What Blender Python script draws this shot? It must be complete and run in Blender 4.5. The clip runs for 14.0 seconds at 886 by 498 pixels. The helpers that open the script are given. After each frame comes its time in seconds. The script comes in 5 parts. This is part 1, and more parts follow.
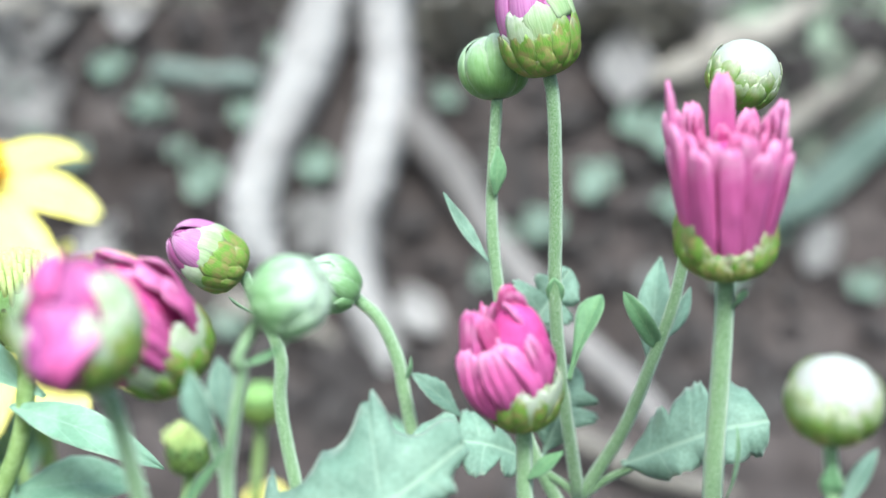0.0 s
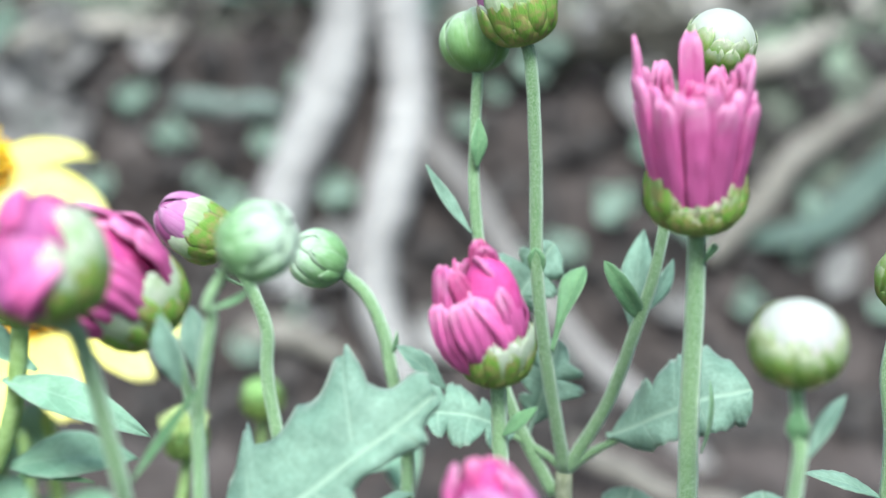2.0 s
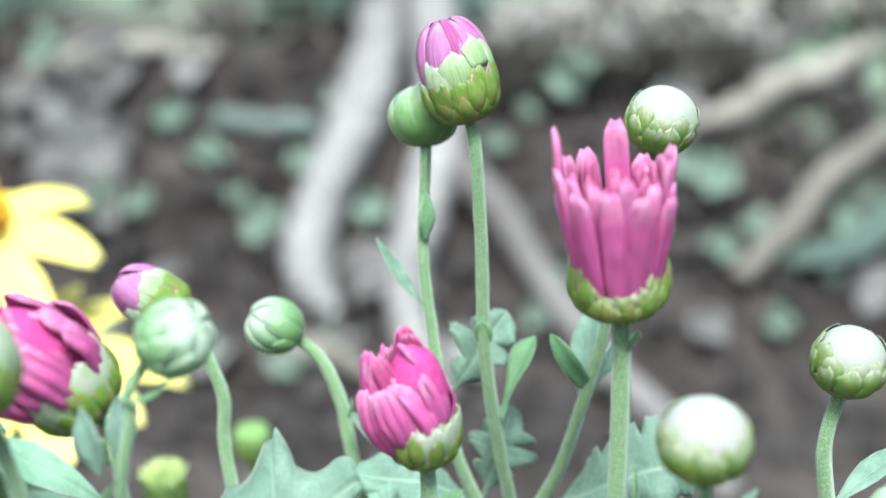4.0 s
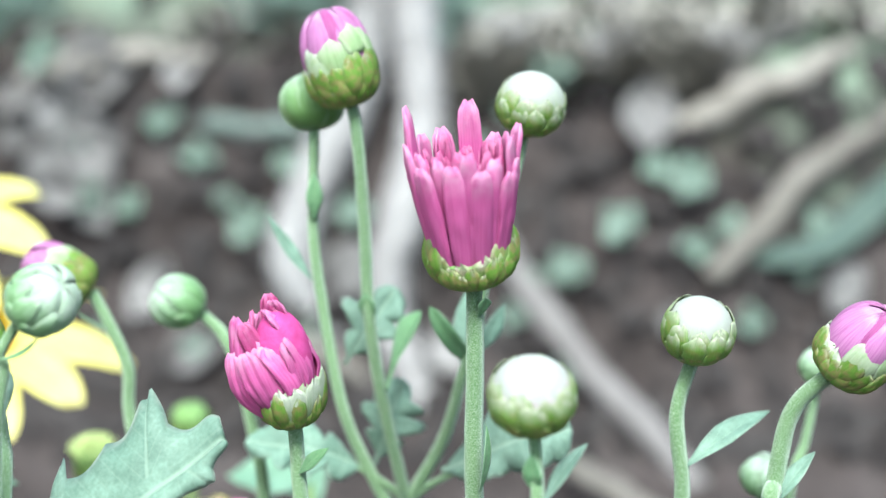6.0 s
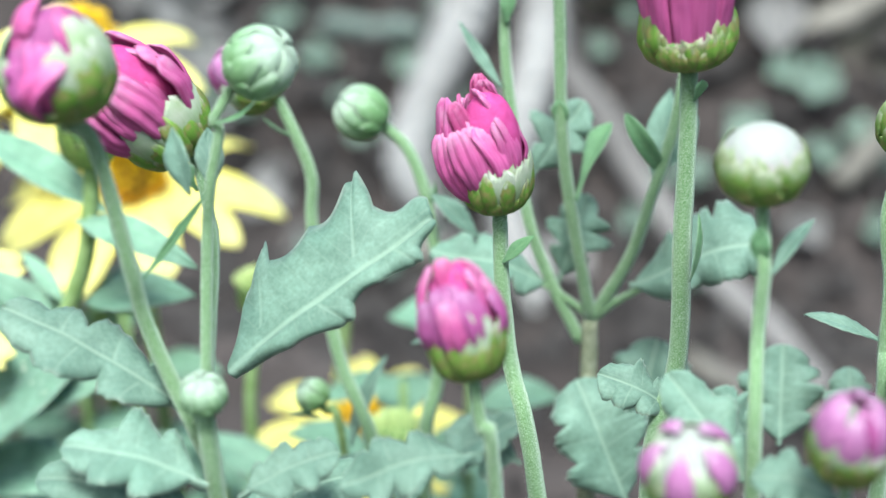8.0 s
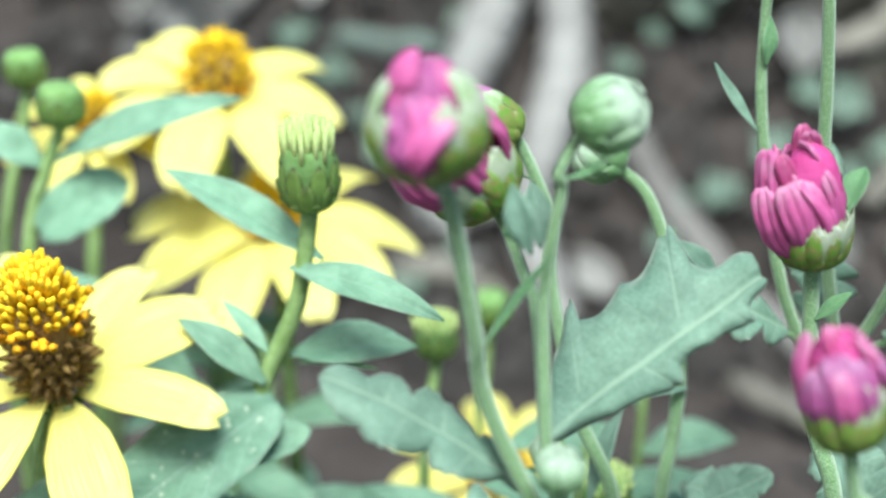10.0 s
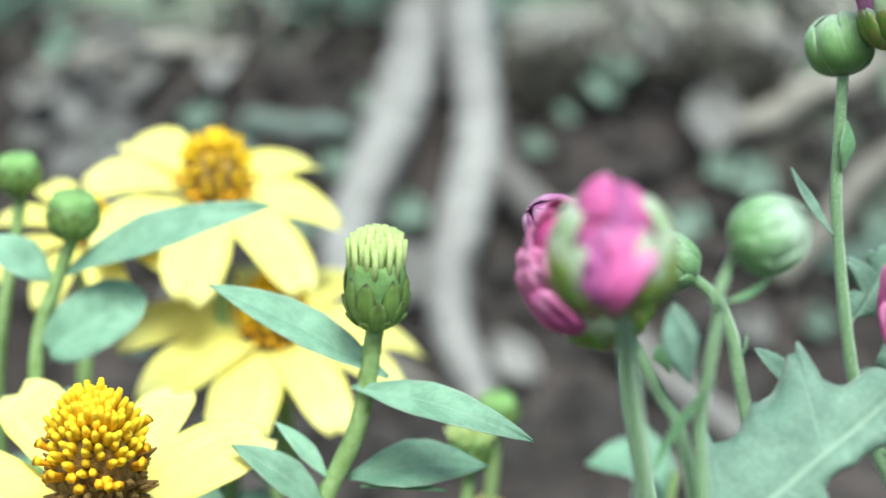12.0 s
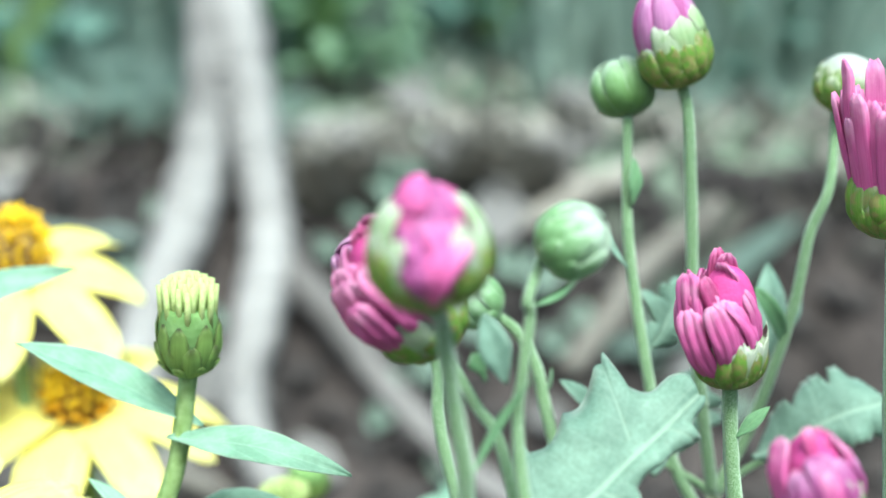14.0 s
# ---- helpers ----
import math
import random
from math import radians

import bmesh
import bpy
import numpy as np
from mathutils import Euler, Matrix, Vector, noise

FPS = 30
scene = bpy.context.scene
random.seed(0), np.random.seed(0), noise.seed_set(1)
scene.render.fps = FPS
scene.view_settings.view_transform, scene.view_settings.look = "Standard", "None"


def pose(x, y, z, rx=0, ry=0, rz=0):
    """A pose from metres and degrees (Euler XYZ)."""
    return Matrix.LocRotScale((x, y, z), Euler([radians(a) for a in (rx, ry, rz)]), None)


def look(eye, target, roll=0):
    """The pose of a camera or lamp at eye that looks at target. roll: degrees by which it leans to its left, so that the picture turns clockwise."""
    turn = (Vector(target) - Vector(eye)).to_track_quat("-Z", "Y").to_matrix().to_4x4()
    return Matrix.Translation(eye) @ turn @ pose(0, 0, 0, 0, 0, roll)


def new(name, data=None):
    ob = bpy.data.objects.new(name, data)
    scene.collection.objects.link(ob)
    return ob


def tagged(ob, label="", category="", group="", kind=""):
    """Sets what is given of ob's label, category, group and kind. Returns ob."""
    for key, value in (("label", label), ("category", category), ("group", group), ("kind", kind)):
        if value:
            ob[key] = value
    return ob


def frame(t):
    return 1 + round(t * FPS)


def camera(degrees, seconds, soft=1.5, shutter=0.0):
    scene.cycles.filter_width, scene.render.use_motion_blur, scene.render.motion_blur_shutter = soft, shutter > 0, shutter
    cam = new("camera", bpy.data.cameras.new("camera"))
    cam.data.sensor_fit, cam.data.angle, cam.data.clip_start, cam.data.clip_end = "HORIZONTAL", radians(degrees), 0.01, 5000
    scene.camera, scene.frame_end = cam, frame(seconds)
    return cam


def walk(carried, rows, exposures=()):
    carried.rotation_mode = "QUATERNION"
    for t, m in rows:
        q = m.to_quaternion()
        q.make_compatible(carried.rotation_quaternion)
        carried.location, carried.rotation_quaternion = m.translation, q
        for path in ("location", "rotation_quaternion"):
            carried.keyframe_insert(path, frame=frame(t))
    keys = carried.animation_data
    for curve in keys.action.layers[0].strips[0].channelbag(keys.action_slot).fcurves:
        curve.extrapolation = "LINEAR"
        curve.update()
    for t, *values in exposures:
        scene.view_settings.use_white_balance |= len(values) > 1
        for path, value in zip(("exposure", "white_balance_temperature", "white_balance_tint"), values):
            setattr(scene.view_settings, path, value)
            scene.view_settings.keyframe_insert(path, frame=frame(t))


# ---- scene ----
cam = camera(32.0, 14.0)
cam.data.dof.use_dof = True
cam.data.dof.focus_distance = 0.240
cam.data.dof.aperture_fstop = 9.0
cam.data.dof.aperture_blades = 0
PATH = [
    (0, (-0.00049, -0.00005, 0.27111), (-0.00560, 0.27899, 0.16104), -0.03),
    (0.5, (-0.00405, -0.00360, 0.27012), (-0.01346, 0.27709, 0.16464), -0.33),
    (1, (-0.00465, -0.00494, 0.27095), (-0.01802, 0.27460, 0.16287), -0.72),
    (1.5, (0.00042, -0.00580, 0.26603), (-0.01204, 0.27545, 0.16238), -0.34),
    (2, (0.00979, -0.00789, 0.25798), (-0.00399, 0.27512, 0.15941), -0.92),
    (2.5, (0.01386, 0.00100, 0.25776), (-0.00269, 0.28302, 0.15683), -1.26),
    (3, (0.02381, -0.00467, 0.27186), (0.00543, 0.27695, 0.17013), -1.39),
    (3.2, (0.02405, -0.00466, 0.27344), (0.00228, 0.27691, 0.17225), -1.49),
    (5.3, (0.05144, -0.00731, 0.27265), (0.01638, 0.27208, 0.16914), -2.49),
    (5.5, (0.05141, -0.00969, 0.27383), (0.01697, 0.27041, 0.17206), -2.52),
    (6, (0.06317, -0.01763, 0.27051), (0.02273, 0.26292, 0.17226), -2.63),
    (6.5, (0.06073, -0.01780, 0.26712), (0.01424, 0.26045, 0.16508), -2.30),
    (7, (0.05431, -0.01939, 0.26171), (0.00232, 0.25736, 0.15823), -2.23),
    (7.5, (0.04914, -0.02214, 0.25343), (-0.00369, 0.25435, 0.14970), -2.16),
    (8, (0.04117, -0.02587, 0.24323), (-0.01186, 0.25070, 0.13982), -2.40),
    (8.5, (0.02479, -0.02869, 0.24270), (-0.02722, 0.24723, 0.13704), -2.63),
    (9, (0.00594, -0.02683, 0.25007), (-0.04369, 0.24858, 0.14197), -2.61),
    (11.3, (-0.05428, -0.01458, 0.24612), (-0.04972, 0.27024, 0.15201), 0.49),
    (11.5, (-0.05768, -0.01525, 0.24668), (-0.05297, 0.26979, 0.15325), -0.01),
    (12, (-0.07203, -0.00809, 0.25274), (-0.06093, 0.27713, 0.16039), 0.52),
    (12.5, (-0.06730, -0.01398, 0.25159), (-0.04077, 0.27227, 0.16582), 1.01),
    (13, (-0.06502, -0.01817, 0.24491), (-0.02767, 0.27021, 0.17112), 0.50),
    (13.5, (-0.06960, -0.01939, 0.24017), (-0.02608, 0.26972, 0.17293), 0.19),
    (14, (-0.07732, -0.01772, 0.23799), (-0.02380, 0.27016, 0.17270), 0.30),
]
walk(cam, [(t, look(eye, target, roll)) for t, eye, target, roll in PATH], [(0, 1.70, 5900, -2), (1, 1.60, 5850, -3), (3, 1.6, 5920, -3), (5.5, 1.68, 5920, -3), (6.5, 1.71, 5880, -3), (7.2, 1.66, 5880, -3), (8.5, 1.4, 5930, -5), (9.2, 1.36, 6000, -6), (11.5, 1.24, 6020, -9), (12.2, 1.29, 5980, -9), (13, 1.47, 5880, -10), (14, 1.66, 5880, -10)])

# ---- world and light: a bright overcast day ----
world = bpy.data.worlds.new("sky")
scene.world = world
world.use_nodes = True
wn, wl = world.node_tree.nodes, world.node_tree.links
sky = wn.new("ShaderNodeTexSky")
sky.sky_type = "NISHITA"
sky.sun_disc = False
sky.sun_elevation = radians(62)
sky.sun_rotation = radians(200)
sky.air_density, sky.dust_density = 1.0, 4.0
wn["Background"].inputs["Strength"].default_value = 0.10
wl.new(sky.outputs[0], wn["Background"].inputs["Color"])
sun_data = bpy.data.lights.new("sun", "SUN")
sun_data.energy, sun_data.angle, sun_data.color = 2.4, radians(22), (1.0, 0.98, 0.95)
sun = new("sun", sun_data)
sun.matrix_world = look((0.4, -0.8, 2.2), (0, 0.25, 0))


# ---- materials ----
def nodes_of(name, rough=0.6, spec=0.3, sheen=0.0):
    m = bpy.data.materials.new(name)
    m.use_nodes = True
    t = m.node_tree
    b = t.nodes["Principled BSDF"]
    b.inputs["Roughness"].default_value = rough
    b.inputs["Specular IOR Level"].default_value = spec
    b.inputs["Sheen Weight"].default_value = sheen
    b.inputs["Sheen Roughness"].default_value = 0.4
    b.inputs["Sheen Tint"].default_value = (0.85, 0.95, 0.85, 1)
    return m, t, b


def ramp(t, fac, stops):
    r = t.nodes.new("ShaderNodeValToRGB")
    while len(r.color_ramp.elements) < len(stops):
        r.color_ramp.elements.new(0.5)
    for e, (p, c) in zip(r.color_ramp.elements, stops):
        e.position, e.color = p, (*c, 1)
    t.links.new(fac, r.inputs[0])
    return r.outputs[0]


def noise_of(t, scale, detail=4, coord="Object"):
    tc = t.nodes.new("ShaderNodeTexCoord")
    n = t.nodes.new("ShaderNodeTexNoise")
    n.inputs["Scale"].default_value = scale
    n.inputs["Detail"].default_value = detail
    t.links.new(tc.outputs[coord], n.inputs["Vector"])
    return n.outputs["Fac"]


def mix_of(t, fac, a, b, kind="MIX"):
    m = t.nodes.new("ShaderNodeMix")
    m.data_type, m.blend_type = "RGBA", kind
    if isinstance(fac, float):
        m.inputs[0].default_value = fac
    else:
        t.links.new(fac, m.inputs[0])
    for sock, v in ((m.inputs[6], a), (m.inputs[7], b)):
        if isinstance(v, tuple):
            sock.default_value = (*v, 1)
        else:
            t.links.new(v, sock)
    return m.outputs[2]


def bump_of(t, b, height, strength, dist):
    n = t.nodes.new("ShaderNodeBump")
    n.inputs["Strength"].default_value = strength
    n.inputs["Distance"].default_value = dist
    t.links.new(height, n.inputs["Height"])
    t.links.new(n.outputs[0], b.inputs["Normal"])


def vary(t, colour, amount=0.1):
    """A small change of brightness from piece to piece."""
    o = t.nodes.new("ShaderNodeObjectInfo")
    mr = t.nodes.new("ShaderNodeMapRange")
    mr.inputs[3].default_value, mr.inputs[4].default_value = 1 - amount, 1 + amount
    t.links.new(o.outputs["Random"], mr.inputs[0])
    h = t.nodes.new("ShaderNodeHueSaturation")
    t.links.new(mr.outputs[0], h.inputs["Value"])
    t.links.new(colour, h.inputs["Color"])
    return h.outputs[0]


def attribute(t, name):
    a = t.nodes.new("ShaderNodeAttribute")
    a.attribute_name = name
    s = t.nodes.new("ShaderNodeSeparateXYZ")
    t.links.new(a.outputs["Vector"], s.inputs[0])
    return s.outputs


def math_of(t, op, a, b=0.0):
    m = t.nodes.new("ShaderNodeMath")
    m.operation = op
    for sock, v in zip(m.inputs, (a, b)):
        if isinstance(v, (int, float)):
            sock.default_value = v
        else:
            t.links.new(v, sock)
    return m.outputs[0]


def thin(m, t, b, colour, share):
    """Lets light through a leaf or petal."""
    tr = t.nodes.new("ShaderNodeBsdfTranslucent")
    t.links.new(colour, tr.inputs["Color"])
    mx = t.nodes.new("ShaderNodeMixShader")
    mx.inputs[0].default_value = share
    t.links.new(b.outputs[0], mx.inputs[1])
    t.links.new(tr.outputs[0], mx.inputs[2])
    t.links.new(mx.outputs[0], t.nodes["Material Output"].inputs["Surface"])


def leaf_material(name, dark, light, vein, hairs=0.5, lobed=False, specks=0.0, share=0.22):
    """Green blade: uv u across (-1..1), v along; pale midrib and side veins, mottling and fine hair."""
    m, t, b = nodes_of(name, 0.62, 0.35, 0.25)
    uv = attribute(t, "blade")
    au = math_of(t, "ABSOLUTE", uv[0])
    rib = math_of(t, "LESS_THAN", au, 0.022)
    slant = math_of(t, "SUBTRACT", math_of(t, "MULTIPLY", uv[1], 5.5), math_of(t, "MULTIPLY", au, 1.6))
    side = math_of(t, "LESS_THAN", math_of(t, "ABSOLUTE", math_of(t, "SUBTRACT", math_of(t, "FRACT", slant), 0.5)), 0.045)
    veins = math_of(t, "MAXIMUM", math_of(t, "MULTIPLY", rib, 0.7), math_of(t, "MULTIPLY", side, 0.3))
    if lobed:
        rib = math_of(t, "SUBTRACT", 1.0, ramp_value(t, au, 0.02, 0.05))
        broad = math_of(t, "SUBTRACT", 0.011, math_of(t, "MULTIPLY", au, 0.008))
        lobe = math_of(t, "SUBTRACT", 1.0, ramp_value(t, math_of(t, "DIVIDE", uv[2], broad), 0.4, 1.2))
        slant = math_of(t, "SUBTRACT", math_of(t, "MULTIPLY", au, 5.0), math_of(t, "MULTIPLY", uv[2], 16.0))
        side = math_of(t, "LESS_THAN", math_of(t, "ABSOLUTE", math_of(t, "SUBTRACT", math_of(t, "FRACT", slant), 0.5)), 0.06)
        veins = math_of(t, "MAXIMUM", math_of(t, "MAXIMUM", math_of(t, "MULTIPLY", rib, 0.7), math_of(t, "MULTIPLY", lobe, 0.45)), math_of(t, "MULTIPLY", side, 0.14))
    base = ramp(t, noise_of(t, 90, 5), [(0.25, dark), (0.75, light)])
    fine = ramp(t, noise_of(t, 1500, 8), [(0.35, (0.8, 0.82, 0.8)), (0.72, (1.2, 1.17, 1.2))])
    col = mix_of(t, hairs, base, fine, "MULTIPLY")
    blotch = ramp(t, noise_of(t, 260, 3), [(0.36, (0.86, 0.87, 0.86)), (0.64, (1.14, 1.12, 1.12))])
    col = mix_of(t, 1.0, col, blotch, "MULTIPLY")
    col = mix_of(t, veins, col, vein)
    edge = t.nodes.new("ShaderNodeAttribute")
    edge.attribute_name = "rim"
    edge = math_of(t, "MULTIPLY", ramp_value(t, edge.outputs["Fac"], 0.86, 1.0), ramp_value(t, noise_of(t, 330, 2), 0.35, 0.6))
    col = mix_of(t, math_of(t, "MULTIPLY", edge, 0.6), col, (0.40, 0.47, 0.38))
    if specks:
        col = mix_of(t, math_of(t, "MULTIPLY", ramp_value(t, noise_of(t, 650, 2), 0.66, 0.71), specks), col, (0.5, 0.56, 0.44))
    col = vary(t, col, 0.14)
    t.links.new(col, b.inputs["Base Color"])
    h = math_of(t, "ADD", noise_of(t, 420, 8), math_of(t, "MULTIPLY", veins, -0.5))
    bump_of(t, b, h, 0.5, 0.0005)
    thin(m, t, b, col, share)
    return m


def petal_material(name, dark, light, edge, streaks=26.0, share=0.25, tip=0.72, rims=0.0, change=0.11, mottle=0.0, rim_from=0.72, rim_noise=0.3):
    m, t, b = nodes_of(name, 0.55, 0.25)
    uv = attribute(t, "blade")
    c = t.nodes.new("ShaderNodeCombineXYZ")
    t.links.new(math_of(t, "MULTIPLY", uv[0], 3.0), c.inputs[0])
    t.links.new(math_of(t, "MULTIPLY", uv[1], 0.35), c.inputs[1])
    n = t.nodes.new("ShaderNodeTexNoise")
    n.inputs["Scale"].default_value = streaks / 6
    n.inputs["Detail"].default_value = 4
    t.links.new(c.outputs[0], n.inputs["Vector"])
    base = ramp(t, n.outputs["Fac"], [(0.3, dark), (0.7, light)])
    if mottle:
        base = mix_of(t, math_of(t, "MULTIPLY", ramp_value(t, noise_of(t, 750, 5), 0.46, 0.62), mottle), base, (0.30, 0.17, 0.10))
    rim = math_of(t, "MAXIMUM", ramp_value(t, uv[1], tip, 1.0), math_of(t, "MULTIPLY", ramp_value(t, math_of(t, "ABSOLUTE", uv[0]), rim_from, 1.0), rims))
    rim = math_of(t, "MULTIPLY", rim, ramp_value(t, noise_of(t, 500, 3), 0.6 - rim_noise, 0.6))
    col = mix_of(t, rim, base, edge)
    col = vary(t, col, change)
    t.links.new(col, b.inputs["Base Color"])
    bump_of(t, b, n.outputs["Fac"], 0.4, 0.0005)
    thin(m, t, b, col, share)
    return m


def bud_material(name, stops, streak=0.24, rims=0.7):
    """Scales of a closed bud: colours run from stalk to tip, drawn out in fine streaks along it."""
    m, t, b = nodes_of(name, 0.55, 0.3, 0.3)
    uv = attribute(t, "blade")
    c = t.nodes.new("ShaderNodeCombineXYZ")
    info = t.nodes.new("ShaderNodeObjectInfo")
    t.links.new(math_of(t, "ADD", math_of(t, "MULTIPLY", uv[0], 2.2), math_of(t, "MULTIPLY", info.outputs["Random"], 40)), c.inputs[0])
    t.links.new(math_of(t, "MULTIPLY", uv[2], 0.7), c.inputs[1])
    n = t.nodes.new("ShaderNodeTexNoise")
    n.inputs["Scale"].default_value = 3.0
    n.inputs["Detail"].default_value = 5
    t.links.new(c.outputs[0], n.inputs["Vector"])
    at = math_of(t, "ADD", uv[2], math_of(t, "MULTIPLY", math_of(t, "SUBTRACT", n.outputs["Fac"], 0.5), streak * 2.4))
    at = math_of(t, "ADD", at, math_of(t, "MULTIPLY", math_of(t, "SUBTRACT", noise_of(t, 800, 5), 0.5), 0.5))
    rim = math_of(t, "MAXIMUM", ramp_value(t, math_of(t, "ABSOLUTE", uv[0]), 0.70, 1.0), ramp_value(t, uv[1], 0.86, 1.0))
    rim = math_of(t, "MULTIPLY", rim, ramp_value(t, noise_of(t, 600, 3), 0.25, 0.75))
    col = vary(t, mix_of(t, math_of(t, "MULTIPLY", rim, rims), ramp(t, at, stops), (0.44, 0.50, 0.40)), 0.05)
    t.links.new(col, b.inputs["Base Color"])
    bump_of(t, b, n.outputs["Fac"], 0.35, 0.0004)
    thin(m, t, b, col, 0.15)
    return m


def ramp_value(t, v, lo, hi):
    mr = t.nodes.new("ShaderNodeMapRange")
    mr.inputs[1].default_value, mr.inputs[2].default_value = lo, hi
    t.links.new(v, mr.inputs[0])
    return mr.outputs[0]


def plain_material(name, stops, scale, rough=0.7, bump=0.3, dist=0.0005, spec=0.3, detail=5, amount=0.12, sheen=0.0):
    m, t, b = nodes_of(name, rough, spec, sheen)
    f = noise_of(t, scale, detail)
    col = vary(t, ramp(t, f, stops), amount)
    t.links.new(col, b.inputs["Base Color"])
    bump_of(t, b, noise_of(t, scale * 4, 4), bump, dist)
    return m


def soil_material():
    """Dark crumbly soil; short mossy turf takes over on the verge above the bank."""
    m, t, b = nodes_of("dark soil", 0.95, 0.1)
    soil = ramp(t, noise_of(t, 22, 8), [(0.25, (0.029, 0.023, 0.022)), (0.45, (0.048, 0.039, 0.037)), (0.6, (0.066, 0.054, 0.052)), (0.85, (0.118, 0.102, 0.098))])
    turf = ramp(t, noise_of(t, 14, 6), [(0.3, (0.10, 0.14, 0.105)), (0.5, (0.18, 0.225, 0.17)), (0.66, (0.25, 0.275, 0.20)), (0.8, (0.31, 0.30, 0.23))])
    where = t.nodes.new("ShaderNodeSeparateXYZ")
    t.links.new(t.nodes.new("ShaderNodeTexCoord").outputs["Object"], where.inputs[0])
    edge = math_of(t, "ADD", where.outputs[1], math_of(t, "MULTIPLY", noise_of(t, 12, 5), 0.12))
    edge = math_of(t, "ADD", edge, math_of(t, "MULTIPLY", ramp_value(t, where.outputs[0], -0.03, 0.05), 0.032))
    t.links.new(mix_of(t, ramp_value(t, edge, 0.705, 0.745), soil, turf), b.inputs["Base Color"])
    bump_of(t, b, noise_of(t, 88, 4), 0.8, 0.01)
    return m


LEAF = leaf_material("chrysanthemum leaf", (0.118, 0.205, 0.155), (0.20, 0.30, 0.232), (0.30, 0.40, 0.31))
LEAF_LOBED = leaf_material("lobed chrysanthemum leaf", (0.13, 0.22, 0.165), (0.21, 0.31, 0.24), (0.29, 0.39, 0.30), 0.7, True)
LEAF_PALE = leaf_material("zinnia leaf", (0.15, 0.28, 0.185), (0.25, 0.39, 0.28), (0.29, 0.41, 0.32), 0.35)
LEAFLET = leaf_material("young leaflet", (0.10, 0.22, 0.09), (0.17, 0.31, 0.16), (0.25, 0.36, 0.18))
WEED = leaf_material("weed leaf", (0.15, 0.215, 0.17), (0.22, 0.285, 0.235), (0.22, 0.285, 0.22))
BLADE_DARK = leaf_material("dark grass blade", (0.055, 0.09, 0.075), (0.09, 0.13, 0.11), (0.11, 0.15, 0.12))
LEAF_SPECKLED = leaf_material("speckled zinnia leaf", (0.13, 0.25, 0.17), (0.21, 0.34, 0.25), (0.29, 0.41, 0.34), 0.35, False, 1.0)
STEM = plain_material("hairy stem", [(0.36, (0.100, 0.19, 0.065)), (0.52, (0.175, 0.28, 0.135)), (0.68, (0.33, 0.425, 0.29))], 5200, 0.8, 0.5, 0.0004, sheen=0.8)
STEM_Z = plain_material("zinnia stem", [(0.3, (0.16, 0.24, 0.07)), (0.7, (0.27, 0.37, 0.16))], 500, 0.75, 0.5, 0.0004)
WOODY = plain_material("woody stem", [(0.3, (0.16, 0.17, 0.10)), (0.7, (0.3, 0.31, 0.22))], 700, 0.85, 0.6, 0.0005)
HAIR = plain_material("pale hair", [(0.3, (0.5, 0.56, 0.48)), (0.7, (0.62, 0.67, 0.6))], 100, 0.7, 0.0, 0.0001)
PINK = petal_material("pink petal", (0.46, 0.065, 0.235), (0.60, 0.15, 0.375), (0.62, 0.30, 0.46))
PINK_DEEP = petal_material("deep pink petal", (0.36, 0.026, 0.14), (0.49, 0.07, 0.24), (0.58, 0.2, 0.37))
PURPLE = petal_material("purple petal", (0.29, 0.048, 0.185), (0.44, 0.125, 0.33), (0.48, 0.24, 0.42))
MAUVE = petal_material("mauve petal", (0.36, 0.10, 0.29), (0.54, 0.25, 0.46), (0.60, 0.40, 0.54))
YELLOW = petal_material("yellow petal", (0.80, 0.70, 0.13), (0.88, 0.80, 0.29), (0.88, 0.81, 0.36), 44)
BRACT = petal_material("green bract", (0.10, 0.205, 0.045), (0.20, 0.33, 0.09), (0.42, 0.48, 0.28), 20, 0.12, 0.8, 0.6, 0.06)
BRACT_OLD = petal_material("green bract with papery rim", (0.085, 0.175, 0.022), (0.18, 0.31, 0.050), (0.36, 0.36, 0.25), 30, 0.12, 0.86, 0.35, 0.12, 0.5, 0.66, 0.35)
BRACT_BUD = petal_material("green bract fading to white", (0.10, 0.20, 0.025), (0.185, 0.31, 0.06), (0.42, 0.43, 0.35), 30, 0.12, 0.60, 0.25, 0.08, 0.25, 0.60, 0.4)
BRACT_RIM = petal_material("dark-rimmed bract", (0.13, 0.23, 0.05), (0.25, 0.36, 0.10), (0.03, 0.03, 0.012), 20, 0.12, 0.80, 0.9, 0.06, 0.0, 0.62, 0.6)
BRACT_WOOL = petal_material("woolly bract", (0.14, 0.23, 0.05), (0.25, 0.33, 0.11), (0.44, 0.39, 0.34), 30, 0.12, 0.80, 0.5, 0.08, 0.4, 0.7, 0.35)
BRACT_FADE = petal_material("bract fading to papery white", (0.20, 0.31, 0.12), (0.32, 0.42, 0.23), (0.52, 0.53, 0.46), 20, 0.15, 0.30, 0.5, 0.06, 0.1, 0.6, 0.45)
BUD_GREEN = bud_material("green bud", [(0.15, (0.115, 0.22, 0.06)), (0.5, (0.165, 0.29, 0.11)), (0.78, (0.25, 0.37, 0.20)), (0.98, (0.36, 0.45, 0.33))])
BUD_PALE = bud_material("pale green bud", [(0.15, (0.11, 0.22, 0.075)), (0.5, (0.17, 0.30, 0.13)), (0.75, (0.27, 0.39, 0.24)), (0.98, (0.40, 0.48, 0.38))])
